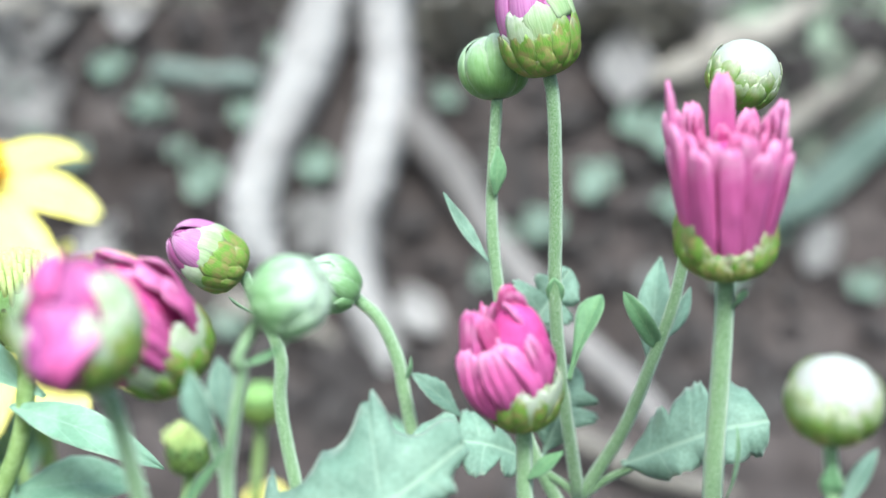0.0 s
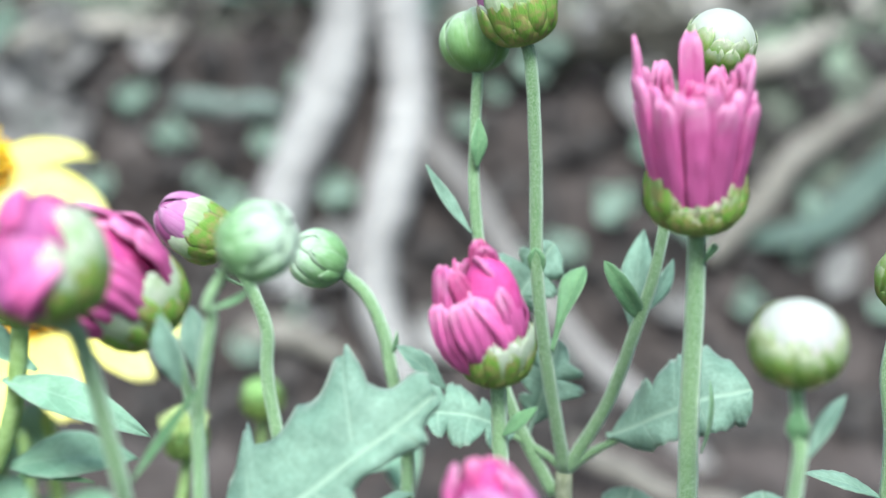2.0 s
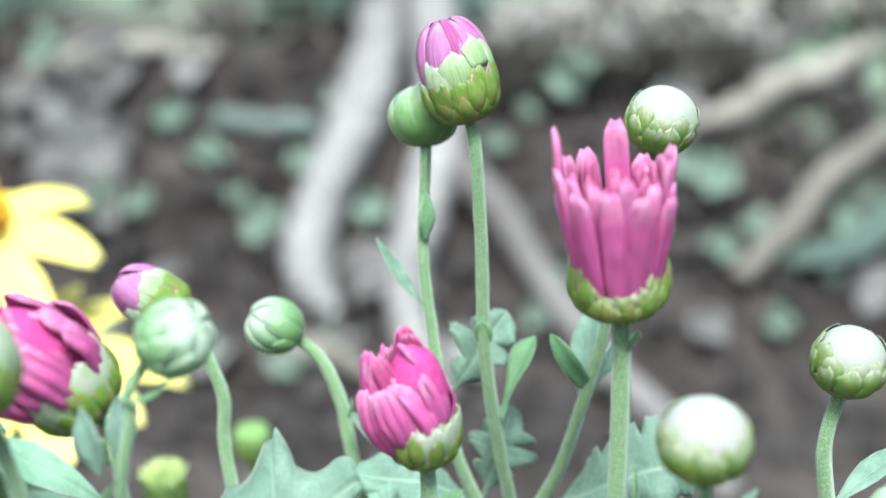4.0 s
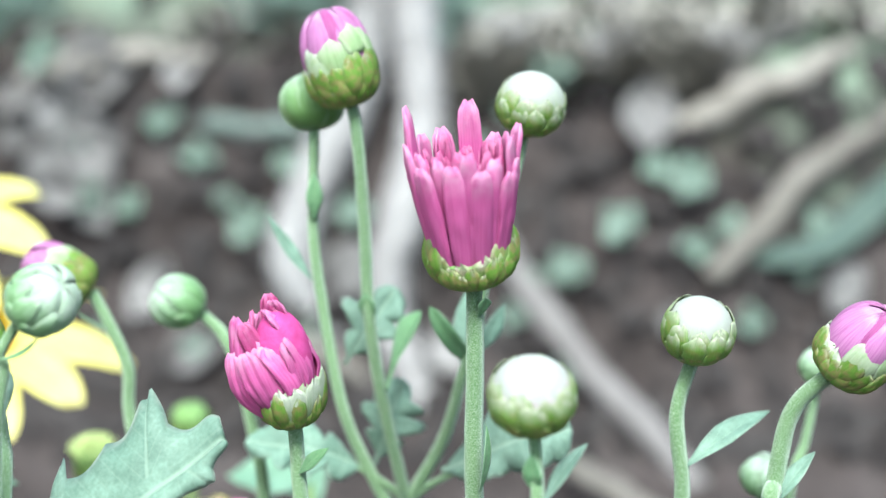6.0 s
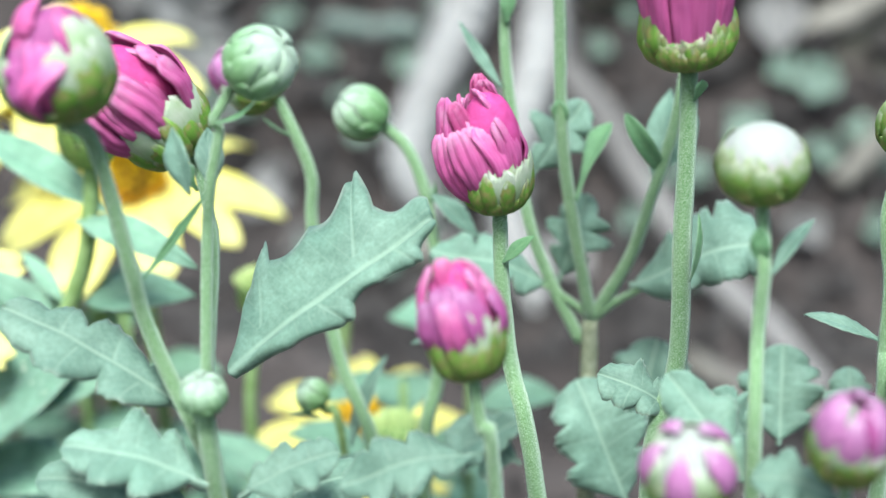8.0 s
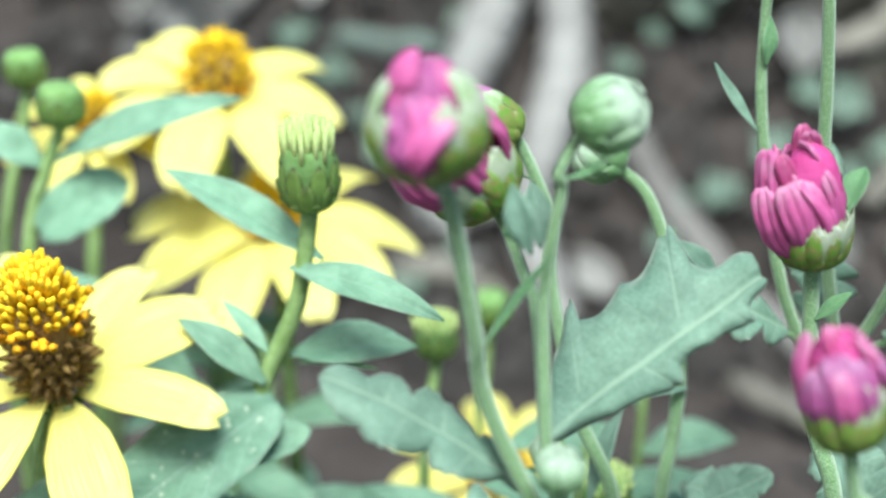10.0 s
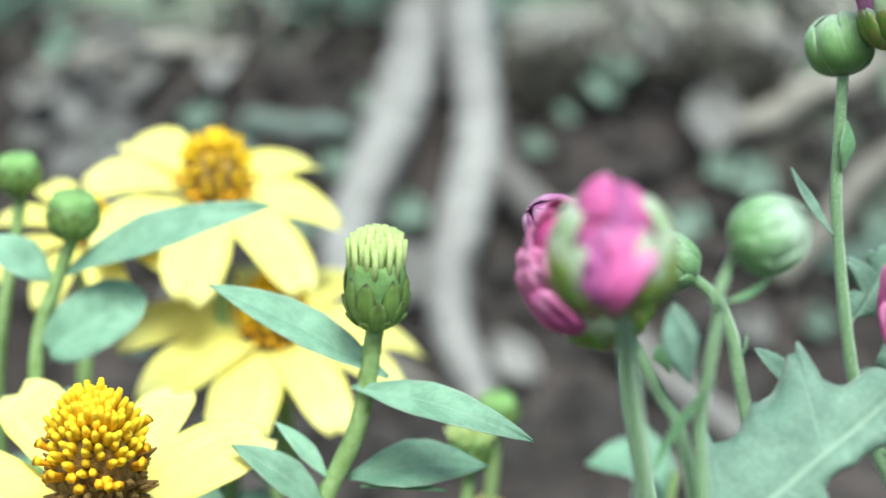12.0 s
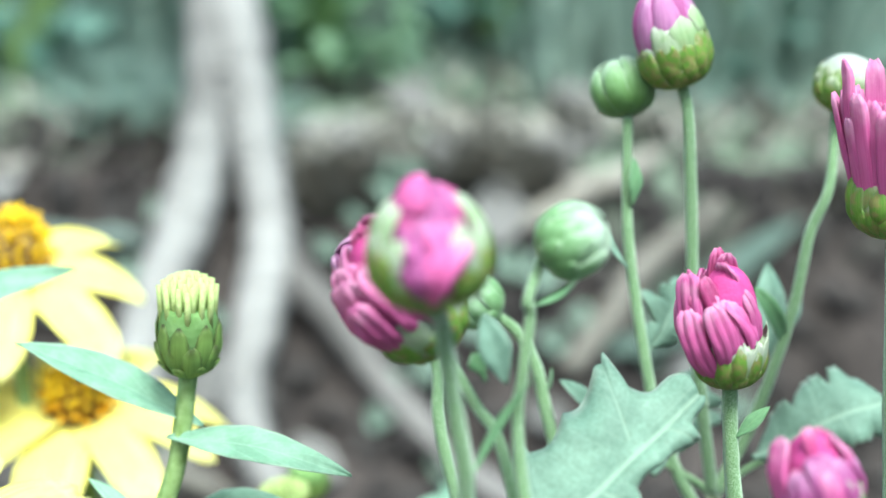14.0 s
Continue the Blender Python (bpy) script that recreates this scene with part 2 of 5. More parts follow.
BUD_WHITE = bud_material("white-topped bud", [(0.30, (0.14, 0.25, 0.06)), (0.48, (0.23, 0.33, 0.14)), (0.62, (0.36, 0.41, 0.29)), (0.80, (0.36, 0.375, 0.325)), (1.0, (0.37, 0.38, 0.345))], 0.26)
BUD_BLUSH = bud_material("white bud with pink streaks", [(0.25, (0.17, 0.24, 0.07)), (0.42, (0.30, 0.26, 0.17)), (0.54, (0.40, 0.29, 0.31)), (0.68, (0.46, 0.40, 0.42)), (0.82, (0.36, 0.365, 0.335)), (1.0, (0.37, 0.38, 0.345))], 0.30)
CORE = plain_material("bud core", [(0.3, (0.12, 0.22, 0.06)), (0.7, (0.2, 0.32, 0.12))], 400, 0.8)
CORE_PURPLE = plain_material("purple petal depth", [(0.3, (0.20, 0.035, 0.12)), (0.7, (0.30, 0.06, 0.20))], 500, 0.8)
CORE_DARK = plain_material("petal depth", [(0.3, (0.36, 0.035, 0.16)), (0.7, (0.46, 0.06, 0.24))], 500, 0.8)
DISC_TOP = plain_material("yellow florets", [(0.3, (0.75, 0.42, 0.01)), (0.7, (0.85, 0.66, 0.03))], 700, 0.7)
DISC_LOW = plain_material("brown chaff", [(0.3, (0.12, 0.065, 0.02)), (0.6, (0.32, 0.2, 0.06)), (0.8, (0.42, 0.36, 0.12))], 600, 0.85, 0.7, 0.001)
DISC_TIP = plain_material("orange florets", [(0.3, (0.65, 0.25, 0.005)), (0.7, (0.8, 0.45, 0.01))], 700, 0.7)
FUZZ = plain_material("yellow-green florets", [(0.3, (0.32, 0.40, 0.13)), (0.7, (0.48, 0.55, 0.25))], 700, 0.8)
SOIL = soil_material()
CLOD = plain_material("soil clod", [(0.3, (0.040, 0.034, 0.034)), (0.7, (0.088, 0.078, 0.076))], 60, 0.95, 0.8, 0.004, 0.1, 6, 0.35)
BARK = plain_material("pale bark", [(0.25, (0.17, 0.157, 0.155)), (0.5, (0.29, 0.272, 0.268)), (0.8, (0.39, 0.372, 0.368))], 25, 0.85, 0.6, 0.004, 0.2, 6)
DRY = plain_material("dry straw", [(0.3, (0.13, 0.115, 0.10)), (0.7, (0.26, 0.235, 0.21))], 40, 0.85, 0.5, 0.002, 0.2, 5, 0.3)
LITTER = plain_material("dead leaf", [(0.3, (0.11, 0.102, 0.100)), (0.7, (0.23, 0.216, 0.212))], 60, 0.8, 0.5, 0.002, 0.25, 5, 0.3)
BARK_DARK = plain_material("earthy bark", [(0.25, (0.11, 0.098, 0.095)), (0.5, (0.18, 0.164, 0.16)), (0.8, (0.26, 0.24, 0.236))], 25, 0.9, 0.6, 0.004, 0.2, 6)
DRY_PALE = plain_material("bleached straw", [(0.3, (0.20, 0.185, 0.165)), (0.7, (0.36, 0.335, 0.30))], 40, 0.85, 0.5, 0.002, 0.2, 5, 0.3)
GRASS = leaf_material("pale grass blade", (0.24, 0.33, 0.28), (0.36, 0.44, 0.38), (0.36, 0.44, 0.38), share=0.45)
DRY_GREEN = plain_material("grey-green dry stem", [(0.3, (0.11, 0.135, 0.12)), (0.7, (0.19, 0.225, 0.205))], 40, 0.85, 0.5, 0.002, 0.2, 5, 0.2)
TEAL = leaf_material("blue-green leaf", (0.21, 0.37, 0.31), (0.31, 0.47, 0.41), (0.31, 0.47, 0.41), share=0.58)
FRESH = leaf_material("fresh green leaf", (0.26, 0.42, 0.25), (0.36, 0.52, 0.34), (0.36, 0.52, 0.34), share=0.55)
BUSH = leaf_material("bush leaf", (0.23, 0.315, 0.275), (0.31, 0.395, 0.355), (0.30, 0.38, 0.34), share=0.58)


# ---- helpers for shapes ----
def part(name, bm, material, parent, label=""):
    me = bpy.data.meshes.new(name)
    bm.to_mesh(me)
    bm.free()
    for p in me.polygons:
        p.use_smooth = True
    me.materials.append(material)
    ob = new(name, me)
    if parent is not None:
        ob.parent = parent
    return tagged(ob, label)


def thing(name, at, label, category, group="", kind=""):
    e = new(name)
    e.empty_display_size = 0.01
    e.location = at
    return tagged(e, label, category, group, kind)


def piece(name, mesh, m, parent, label=""):
    """One more object on a shared mesh, placed by the matrix m in world space under parent."""
    ob = new(name, mesh)
    ob.parent = parent
    ob.matrix_parent_inverse = Matrix.Identity(4)
    ob.matrix_basis = world_of(parent).inverted() @ m
    return tagged(ob, label)


def world_of(ob):
    m = ob.matrix_parent_inverse @ ob.matrix_basis if ob.parent else ob.matrix_basis.copy()
    return world_of(ob.parent) @ m if ob.parent else m


def own(ob, parent):
    """Puts a mesh drawn in world coordinates under parent without moving it."""
    ob.parent = parent
    ob.matrix_basis = world_of(parent).inverted()
    return ob


def spline(pts, n):
    """A smooth line through the points."""
    p = [Vector(q) for q in pts]
    if len(p) == 2:
        return [p[0].lerp(p[1], i / n) for i in range(n + 1)]
    p = [2 * p[0] - p[1]] + p + [2 * p[-1] - p[-2]]
    out, spans = [], len(p) - 3
    for i in range(n + 1):
        s = min(i / n * spans, spans - 1e-6)
        k, u = int(s), s - int(s)
        a, b, c, d = p[k:k + 4]
        out.append(0.5 * (2 * b + (c - a) * u + (2 * a - 5 * b + 4 * c - d) * u * u + (3 * b - a - 3 * c + d) * u ** 3))
    return out


def tube_bm(line, radius, sides=10, bumps=0.0):
    """A round stalk along a line; radius is a function of 0..1 along it."""
    bm, rings, n = bmesh.new(), [], len(line)
    side = None
    for i, p in enumerate(line):
        d = (line[min(i + 1, n - 1)] - line[max(i - 1, 0)]).normalized()
        if side is None:
            side = d.orthogonal().normalized()
        side = (side - d * side.dot(d)).normalized()
        other, r = d.cross(side), radius(i / (n - 1))
        ring = []
        for k in range(sides):
            a = 2 * math.pi * k / sides
            rr = r * (1 + bumps * (noise.noise(p * 300 + Vector((k * 3.1, 0, 0)))) + (0.06 if k % 2 else -0.06))
            ring.append(bm.verts.new(p + rr * (math.cos(a) * side + math.sin(a) * other)))
        rings.append(ring)
    for a, b in zip(rings, rings[1:]):
        for k in range(sides):
            bm.faces.new((a[k], a[(k + 1) % sides], b[(k + 1) % sides], b[k]))
    bm.faces.new(rings[0][::-1])
    bm.faces.new(rings[-1])
    return bm


def hairs_bm(line, r0, r1, per_metre=16000, top=0.11):
    """Short pale hairs standing off a stalk, on its upper stretch."""
    rng = random.Random(int(abs(line[0].x * 1e5)) + len(line))
    bm, n = bmesh.new(), len(line)
    for i in range(n - 1):
        a, b = line[i], line[i + 1]
        if a.z < top:
            continue
        d = (b - a).normalized()
        side = d.orthogonal().normalized()
        other = d.cross(side)
        for k in range(int((b - a).length * per_metre)):
            s, ang = rng.random(), rng.uniform(0, 2 * math.pi)
            out = math.cos(ang) * side + math.sin(ang) * other
            along = math.cos(ang + 1.57) * side + math.sin(ang + 1.57) * other
            r = r0 + (r1 - r0) * (i + s) / n
            root = a.lerp(b, s) + out * r * 0.93
            ln = rng.uniform(0.00025, 0.0006)
            tip = root + (out + d * rng.uniform(-0.3, 0.9) + along * rng.uniform(-0.4, 0.4)).normalized() * ln
            bm.faces.new([bm.verts.new(p) for p in (root - along * 0.00004, root + along * 0.00004, tip)])
    return bm


def stem(parent, pts, r0, r1, material=None, name="stem", n=0, sides=10):
    r0, r1 = r0 * 0.9, r1 * 0.9
    line = spline(pts, n or 8 * (len(pts) - 1))
    ob = own(part(name, tube_bm(line, lambda s: r0 + (r1 - r0) * s, sides, 0.10), material or STEM, None), parent)
    if material is None:
        down = own(part("hairs", hairs_bm(line, r0, r1), HAIR, None), parent)
        tagged(down, "short pale hairs", "", "", "stuff")
    return ob


def sheet_bm(surface, nu, nv, thick):
    """A thin solid blade. surface(u, v) gives its middle for u in -1..1 and v in 0..1."""
    bm = bmesh.new()
    lay, rim = bm.verts.layers.float_vector.new("blade"), bm.verts.layers.float.new("rim")
    grid = [[Vector(surface(-1 + 2 * i / nu, j / nv)) for i in range(nu + 1)] for j in range(nv + 1)]
    tops, bottoms = [], []
    for j in range(nv + 1):
        rt, rb = [], []
        for i in range(nu + 1):
            du = grid[j][min(i + 1, nu)] - grid[j][max(i - 1, 0)]
            dv = grid[min(j + 1, nv)][i] - grid[max(j - 1, 0)][i]
            n = du.cross(dv)
            n = n.normalized() if n.length > 1e-14 else Vector((0, 0, 1))
            e = thick * 0.5 * (0.35 if i in (0, nu) or j in (0, nv) else 1.0)
            a, b = bm.verts.new(grid[j][i] + n * e), bm.verts.new(grid[j][i] - n * e)
            a[lay] = b[lay] = (-1 + 2 * i / nu, j / nv, 0)
            a[rim] = b[rim] = abs(-1 + 2 * i / nu)
            rt.append(a)
            rb.append(b)
        tops.append(rt)
        bottoms.append(rb)
    for j in range(nv):
        for i in range(nu):
            bm.faces.new((tops[j][i], tops[j][i + 1], tops[j + 1][i + 1], tops[j + 1][i]))
            bm.faces.new((bottoms[j][i], bottoms[j + 1][i], bottoms[j + 1][i + 1], bottoms[j][i + 1]))
    for j in range(nv):
        bm.faces.new((tops[j][0], tops[j + 1][0], bottoms[j + 1][0], bottoms[j][0]))
        bm.faces.new((tops[j][nu], bottoms[j][nu], bottoms[j + 1][nu], tops[j + 1][nu]))
    for i in range(nu):
        bm.faces.new((tops[0][i], bottoms[0][i], bottoms[0][i + 1], tops[0][i + 1]))
        bm.faces.new((tops[nv][i], tops[nv][i + 1], bottoms[nv][i + 1], bottoms[nv][i]))
    return bm


def between(table, v):
    for (a, x), (b, y) in zip(table, table[1:]):
        if v <= b:
            s = (v - a) / (b - a) if b > a else 0
            return x + (y - x) * s
    return table[-1][1]


# Half widths along a blade, as shares of the greatest one
LOBED = "a"
LOBED_B = "b"
TOOTHED = [(0, .12), (.12, .35), (.2, .62), (.215, .55), (.35, .9), (.365, .8), (.52, 1.0), (.535, .88), (.68, .86), (.695, .72), (.82, .62), (.835, .5), (.93, .32), (1, .02)]
LANCE = [(0, .12), (.1, .35), (.25, .75), (.42, 1.0), (.6, .92), (.78, .62), (.92, .27), (1, .01)]
OBLONG = [(0, .3), (.08, .62), (.25, .92), (.5, 1.0), (.75, .9), (.9, .62), (.97, .3), (1, .05)]
SPOON = [(0, .18), (.2, .25), (.4, .45), (.65, .95), (.8, 1.0), (.92, .65), (1, .02)]


def leaf(parent, base, tip, width, up=(0, -0.6, 0.8), shape=LOBED, shape2=None, material=None, arch=0.12, fold=0.2, wave=0.14, twist=0.0,
         shear=0.45, name="leaf", thick=0.00028, nv=44, nu=8, label=""):
    """A blade from base to tip whose upper face looks along up. arch: how far it bows up; fold: how far the halves rise from the rib."""
    if isinstance(shape, str):
        return lobed_leaf(parent, base, tip, width, up, shape, material or LEAF_LOBED, arch, fold, wave, name, thick, label)
    b, t = Vector(base), Vector(tip)
    d = t - b
    ln = d.length
    d.normalize()
    u = Vector(up)
    u = (u - d * u.dot(d)).normalized()
    s = d.cross(u)
    other = shape2 if isinstance(shape2, list) else shape
    seed = Vector((b.x * 90, b.y * 90, b.z * 90))

    def surface(x, v):
        w = width * between(shape if x > 0 else other, v)
        lift = arch * ln * 4 * v * (1 - v) * 0.5 + fold * abs(x) * w + wave * width * noise.noise(seed + Vector((x * 1.3, v * 3.5, 0)))
        ang = twist * (v - 0.3)
        across = s * math.cos(ang) + u * math.sin(ang)
        lift -= 0.06 * width * math.exp(-(x / 0.08) ** 2)
        return b + d * (ln * v * (1 - 0.0) + shear * abs(x) * w * (1 - v) * 0.8) + across * (x * w) + u * lift

    return own(part(name, sheet_bm(surface, nu, nv, thick), material or LEAF, None, label), parent)


# Lobes along one side of a leaf: where each starts and ends on the midrib, its reach, and how deep the notch after it is cut
LOBES = {
    "a": (((.08, .36, .80, .60), (.36, .68, 1.0, .52), (.68, 1.0, .70, 0)), ((.12, .44, .82, .52), (.44, .74, 1.0, .62), (.74, 1.0, .64, 0))),
    "b": (((.14, .46, .92, .50), (.46, .74, .94, .60), (.74, 1.0, .64, 0)), ((.08, .30, .60, .66), (.30, .62, 1.0, .50), (.62, .82, .82, .66), (.82, 1.0, .54, 0))),
    "deep": (((.14, .38, .62, .40), (.38, .66, 1.0, .38), (.66, 1.0, .72, 0)), ((.10, .34, .56, .42), (.34, .62, .98, .36), (.62, .82, .80, .5), (.82, 1.0, .46, 0))),
    "scallop": (((.06, .36, .96, .60), (.36, .70, 1.0, .58), (.70, 1.0, .78, 0)), ((.06, .30, .78, .70), (.30, .60, 1.0, .56), (.60, .82, .86, .72), (.82, 1.0, .66, 0))),
    "fork": (((.04, .36, .72, .74), (.36, .70, .98, .42), (.70, 1.0, .86, 0)), ((.04, .46, .48, .84), (.46, .82, .54, .70), (.82, 1.0, .42, 0))),
    "big": (((.0, .22, 1.02, .74), (.22, .72, .98, .58), (.72, 1.0, .60, 0)), ((.04, .52, .37, .60), (.52, .86, .30, .55), (.86, 1.0, .16, 0))),
}

SHARP = ("big",)


def lobe_reach(lobes, v, sharp=False):
    """Half width at v as a share, and how far v is from the vein of its lobe."""
    if v < lobes[0][0]:
        return 0.05, 0.5
    for k, (v0, v1, reach, notch) in enumerate(lobes):
        if v <= v1:
            u = (v - v0) / (v1 - v0)
            before = lobes[k - 1][3] * lobes[k - 1][2] if k else 0.06
            floor = before + (notch * reach - before) * u
            bulge = (1 - abs(2 * u ** 1.45 - 1) ** 2.3) ** 0.62
            if sharp:
                # lobes that run forward to a point and are cut back sharply behind it
                edge = (u / 0.88) ** 0.9 if u < 0.88 else max(0.0, (1 - u) / 0.12) ** 0.8
                if notch:
                    w = floor + (reach - floor) * edge - 0.11 * reach * abs(math.sin(u * math.pi * 2.6)) * (u < 0.85)
                else:
                    w = before * (1 - 0.66 * u - 0.10 * math.sin(u * math.pi * 2.0)) if u < 0.95 else before * 0.34 * max(0.0, (1 - u) / 0.05)
                return max(0.004, w), abs(v - (v0 + 0.84 * (v1 - v0))) if notch else 0.5
            tooth = 1 - 0.13 * abs(math.sin(u ** 1.5 * math.pi * 4)) if notch else 1 - 0.16 * abs(math.sin(u * math.pi * 2.5))
            if not notch:
                bulge = math.sqrt(max(0.0, 1 - u ** 2.2)) * min(1.0, 0.25 + u * 5)
                floor = before * (1 - u)
            return max(0.004, floor + (reach - floor) * bulge * tooth), abs(v - (v0 + v1) / 2) if notch else 0.5
    return 0.004, 0.5


def lobed_leaf(parent, base, tip, width, up, kind, material, arch, fold, wave, name, thick, label):
    """A deeply lobed blade with toothed lobes that sweep forward; each lobe has a vein of its own."""
    b, t = Vector(base), Vector(tip)
    ln = (t - b).length
    d = (t - b).normalized()
    u = Vector(up)
    u = (u - d * u.dot(d)).normalized()
    s = -d.cross(u)
    seed = Vector((b.x * 90, b.y * 90, b.z * 90))
    turn = 1 if kind in SHARP or int(abs(b.x * 1e5)) % 2 else -1
    rng = random.Random(int(abs(b.x * 1e5)) % 997 + 3)
    sides = []
    for lobes in LOBES[kind]:
        ends = [lobes[0][0]] + [v1 + rng.uniform(-0.025, 0.025) for v0, v1, reach, notch in lobes[:-1]] + [1.0]
        if kind in SHARP:
            sides.append(lobes)
            continue
        sides.append([(ends[k], ends[k + 1], reach * rng.uniform(0.84, 1.12), notch * rng.uniform(0.8, 1.15)) for k, (v0, v1, reach, notch) in enumerate(lobes)])
    width = width * (1.3 if kind in SHARP else 1.32)

    def surface(x, v):
        w = width * lobe_reach(sides[0 if x * turn > 0 else 1], v, kind in SHARP)[0]
        y = x * w
        along = ln * v + abs(y) * (0.55 if kind in SHARP else 0.55 * (1 - v) - 0.12 * x * x)
        lift = arch * ln * 2 * v * (1 - v) + fold * abs(y) * (1 - 0.5 * abs(x)) + wave * width * (1.5 * noise.noise(seed + Vector((y, along, 0)) * 120) + 0.8 * x * x * math.sin(v * 17 + seed.x))
        lift -= 0.04 * width * math.exp(-(y / (0.05 * width)) ** 2) + 0.10 * width * x * x * x * x
        return b + d * along + s * y + u * lift

    bm = sheet_bm(surface, 12, 100, thick)
    lay = bm.verts.layers.float_vector["blade"]
    for vert in bm.verts:
        x, v, _ = vert[lay]
        w, off = lobe_reach(sides[0 if x * turn > 0 else 1], v, kind in SHARP)
        vert[lay] = (x * w, v, off)
    return own(part(name, bm, material, None, label), parent)


def frame_to(axis, at, spin=0.0):
    """A matrix at a place whose z runs along axis."""
    return Matrix.Translation(at) @ Vector(axis).to_track_quat("Z", "Y").to_matrix().to_4x4() @ Matrix.Rotation(spin, 4, "Z")


def egg(r, h, s, flat=0.0):
    """Radius and height on a bud's outline, s from 0 at the stalk to 1 at the tip."""
    a = math.pi * s
    return r * math.sin(a) ** (0.82 if s < 0.5 else 0.9 + flat), h * (0.5 - 0.5 * math.cos(a))


def bract_mesh(r, h, s0, s1, half, lift, curl=0.0, point=0.7, thick=0.0004, nu=6, nv=9, rag=0.05, seed=0.0, puff=0.0):
    """A scale that lies on a bud from s0 to s1 and spans 2 * half radians; the third value of its blade is the share of the bud's height."""
    def surface(x, v):
        s = min(0.99, s0 + (s1 - s0) * v * (1 + rag * noise.noise(Vector((x * 2.5 + seed, s1 * 40, half * 20))) + rag * 0.6 * noise.noise(Vector((x * 7 + seed, s1 * 9, 3.0)))))
        rr, z = egg(r, h, s)
        w = half * (0.75 + 0.25 * math.sin(min(v, 0.5) * math.pi)) * (1 - 0.35 * point * v)
        c = 0.5 + 0.4 * max(0.0, 0.6 - point)
        if v > c:
            w *= math.sqrt(max(0.02, 1 - ((v - c) / (1.005 - c)) ** 2))
        w *= 1 + rag * 1.5 * noise.noise(Vector((v * 6, seed, 1.0 if x > 0 else 8.0)))
        a = x * w
        out = lift * (0.3 + 0.9 * v) * (1 - 0.55 * x * x) + puff * (1 - x * x) * math.sin(min(1.0, v * 1.1) * math.pi) + curl * v * v + rag * 0.12 * r * max(0.0, noise.noise(Vector((x * 3 + seed, v * 4, 7.0)))) * v
        return ((rr + out) * math.cos(a), (rr + out) * math.sin(a), z + out * 0.2)
    bm = sheet_bm(surface, nu, nv, thick)
    lay = bm.verts.layers.float_vector["blade"]
    for vert in bm.verts:
        vert[lay] = (vert[lay][0], vert[lay][1], vert.co.z / h)
    me = bpy.data.meshes.new("bract")
    bm.to_mesh(me)
    bm.free()
    for p in me.polygons:
        p.use_smooth = True
    return me


def bract_set(material, rag, *args, puff=0.0):
    """Three scales alike but for their ragged rims."""
    out = []
    for k in range(3):
        me = bract_mesh(*args, nu=10, nv=12, rag=rag, seed=k * 4.7, puff=puff)
        me.materials.append(material)
        out.append(me)
    return out


def mesh_of(name, bm, material):
    me = bpy.data.meshes.new(name)
    bm.to_mesh(me)
    bm.free()
    for p in me.polygons:
        p.use_smooth = True
    me.materials.append(material)
    return me


def core_bm(r, h, nu=20, nv=14, top=1.0):
    bm, rows = bmesh.new(), []
    lay = bm.verts.layers.float_vector.new("blade")
    for j in range(nv + 1):
        rr, z = egg(r, h, 0.02 + (0.97 * top - 0.02) * j / nv)
        rows.append([bm.verts.new((rr * math.cos(2 * math.pi * i / nu), rr * math.sin(2 * math.pi * i / nu), z)) for i in range(nu)])
        for i, vert in enumerate(rows[-1]):
            vert[lay] = (0.6 * math.cos(i * 2.0), 0.5, z / h)
    for a, b in zip(rows, rows[1:]):
        for i in range(nu):
            bm.faces.new((a[i], a[(i + 1) % nu], b[(i + 1) % nu], b[i]))
    bm.faces.new(rows[0][::-1])
    bm.faces.new(rows[-1])
    return bm


def ring_of(parent, name, mesh, m, count, spin, rng, tilt=0.0, jitter=0.06, size=0.04, label=""):
    for k in range(count):
        a = spin + 2 * math.pi * (k + rng.uniform(-jitter, jitter) * 2) / count
        s = 1 + rng.uniform(-size, size)
        piece(name, mesh[k % len(mesh)] if isinstance(mesh, list) else mesh, m @ Matrix.Rotation(a, 4, "Z") @ Matrix.Rotation(tilt + rng.uniform(-0.03, 0.03), 4, "Y") @ Matrix.Diagonal((s, s, s, 1)), parent, label)


def knob_rings(parent, m, r, h, rng, rows):
    """Rings of plump scales, the inner ring first. rows: count, half width, end on the outline by the turn, plumpness, material."""
    for row, (count, half, end, plump, material) in enumerate(rows):
        for k in range(count):
            a = row * 0.37 + 2 * math.pi * (k + rng.uniform(-0.16, 0.16)) / count
            s1 = end(a) + rng.uniform(-0.05, 0.045)
            if s1 < 0.16:
                continue
            me = bract_mesh(r * (0.95 + 0.02 * row), h, max(0.02, s1 - 0.34), s1, half * rng.uniform(0.9, 1.15), 0.0, 0.0, 0.1, 0.00018, 8, 11, 0.13, k * 3.1 + row, r * plump)
            me.materials.append(material)
            piece("bract", me, m @ Matrix.Rotation(a, 4, "Z") @ Matrix.Rotation(rng.uniform(-0.05, 0.05), 4, "X"), parent)


def turn_to(m, way):
    """The turn about a bud's axis that faces a given way."""
    x = m.to_3x3().inverted() @ Vector(way)
    return math.atan2(x.y, x.x)


def apart(a, b):
    return abs((a - b + math.pi) % (2 * math.pi) - math.pi)


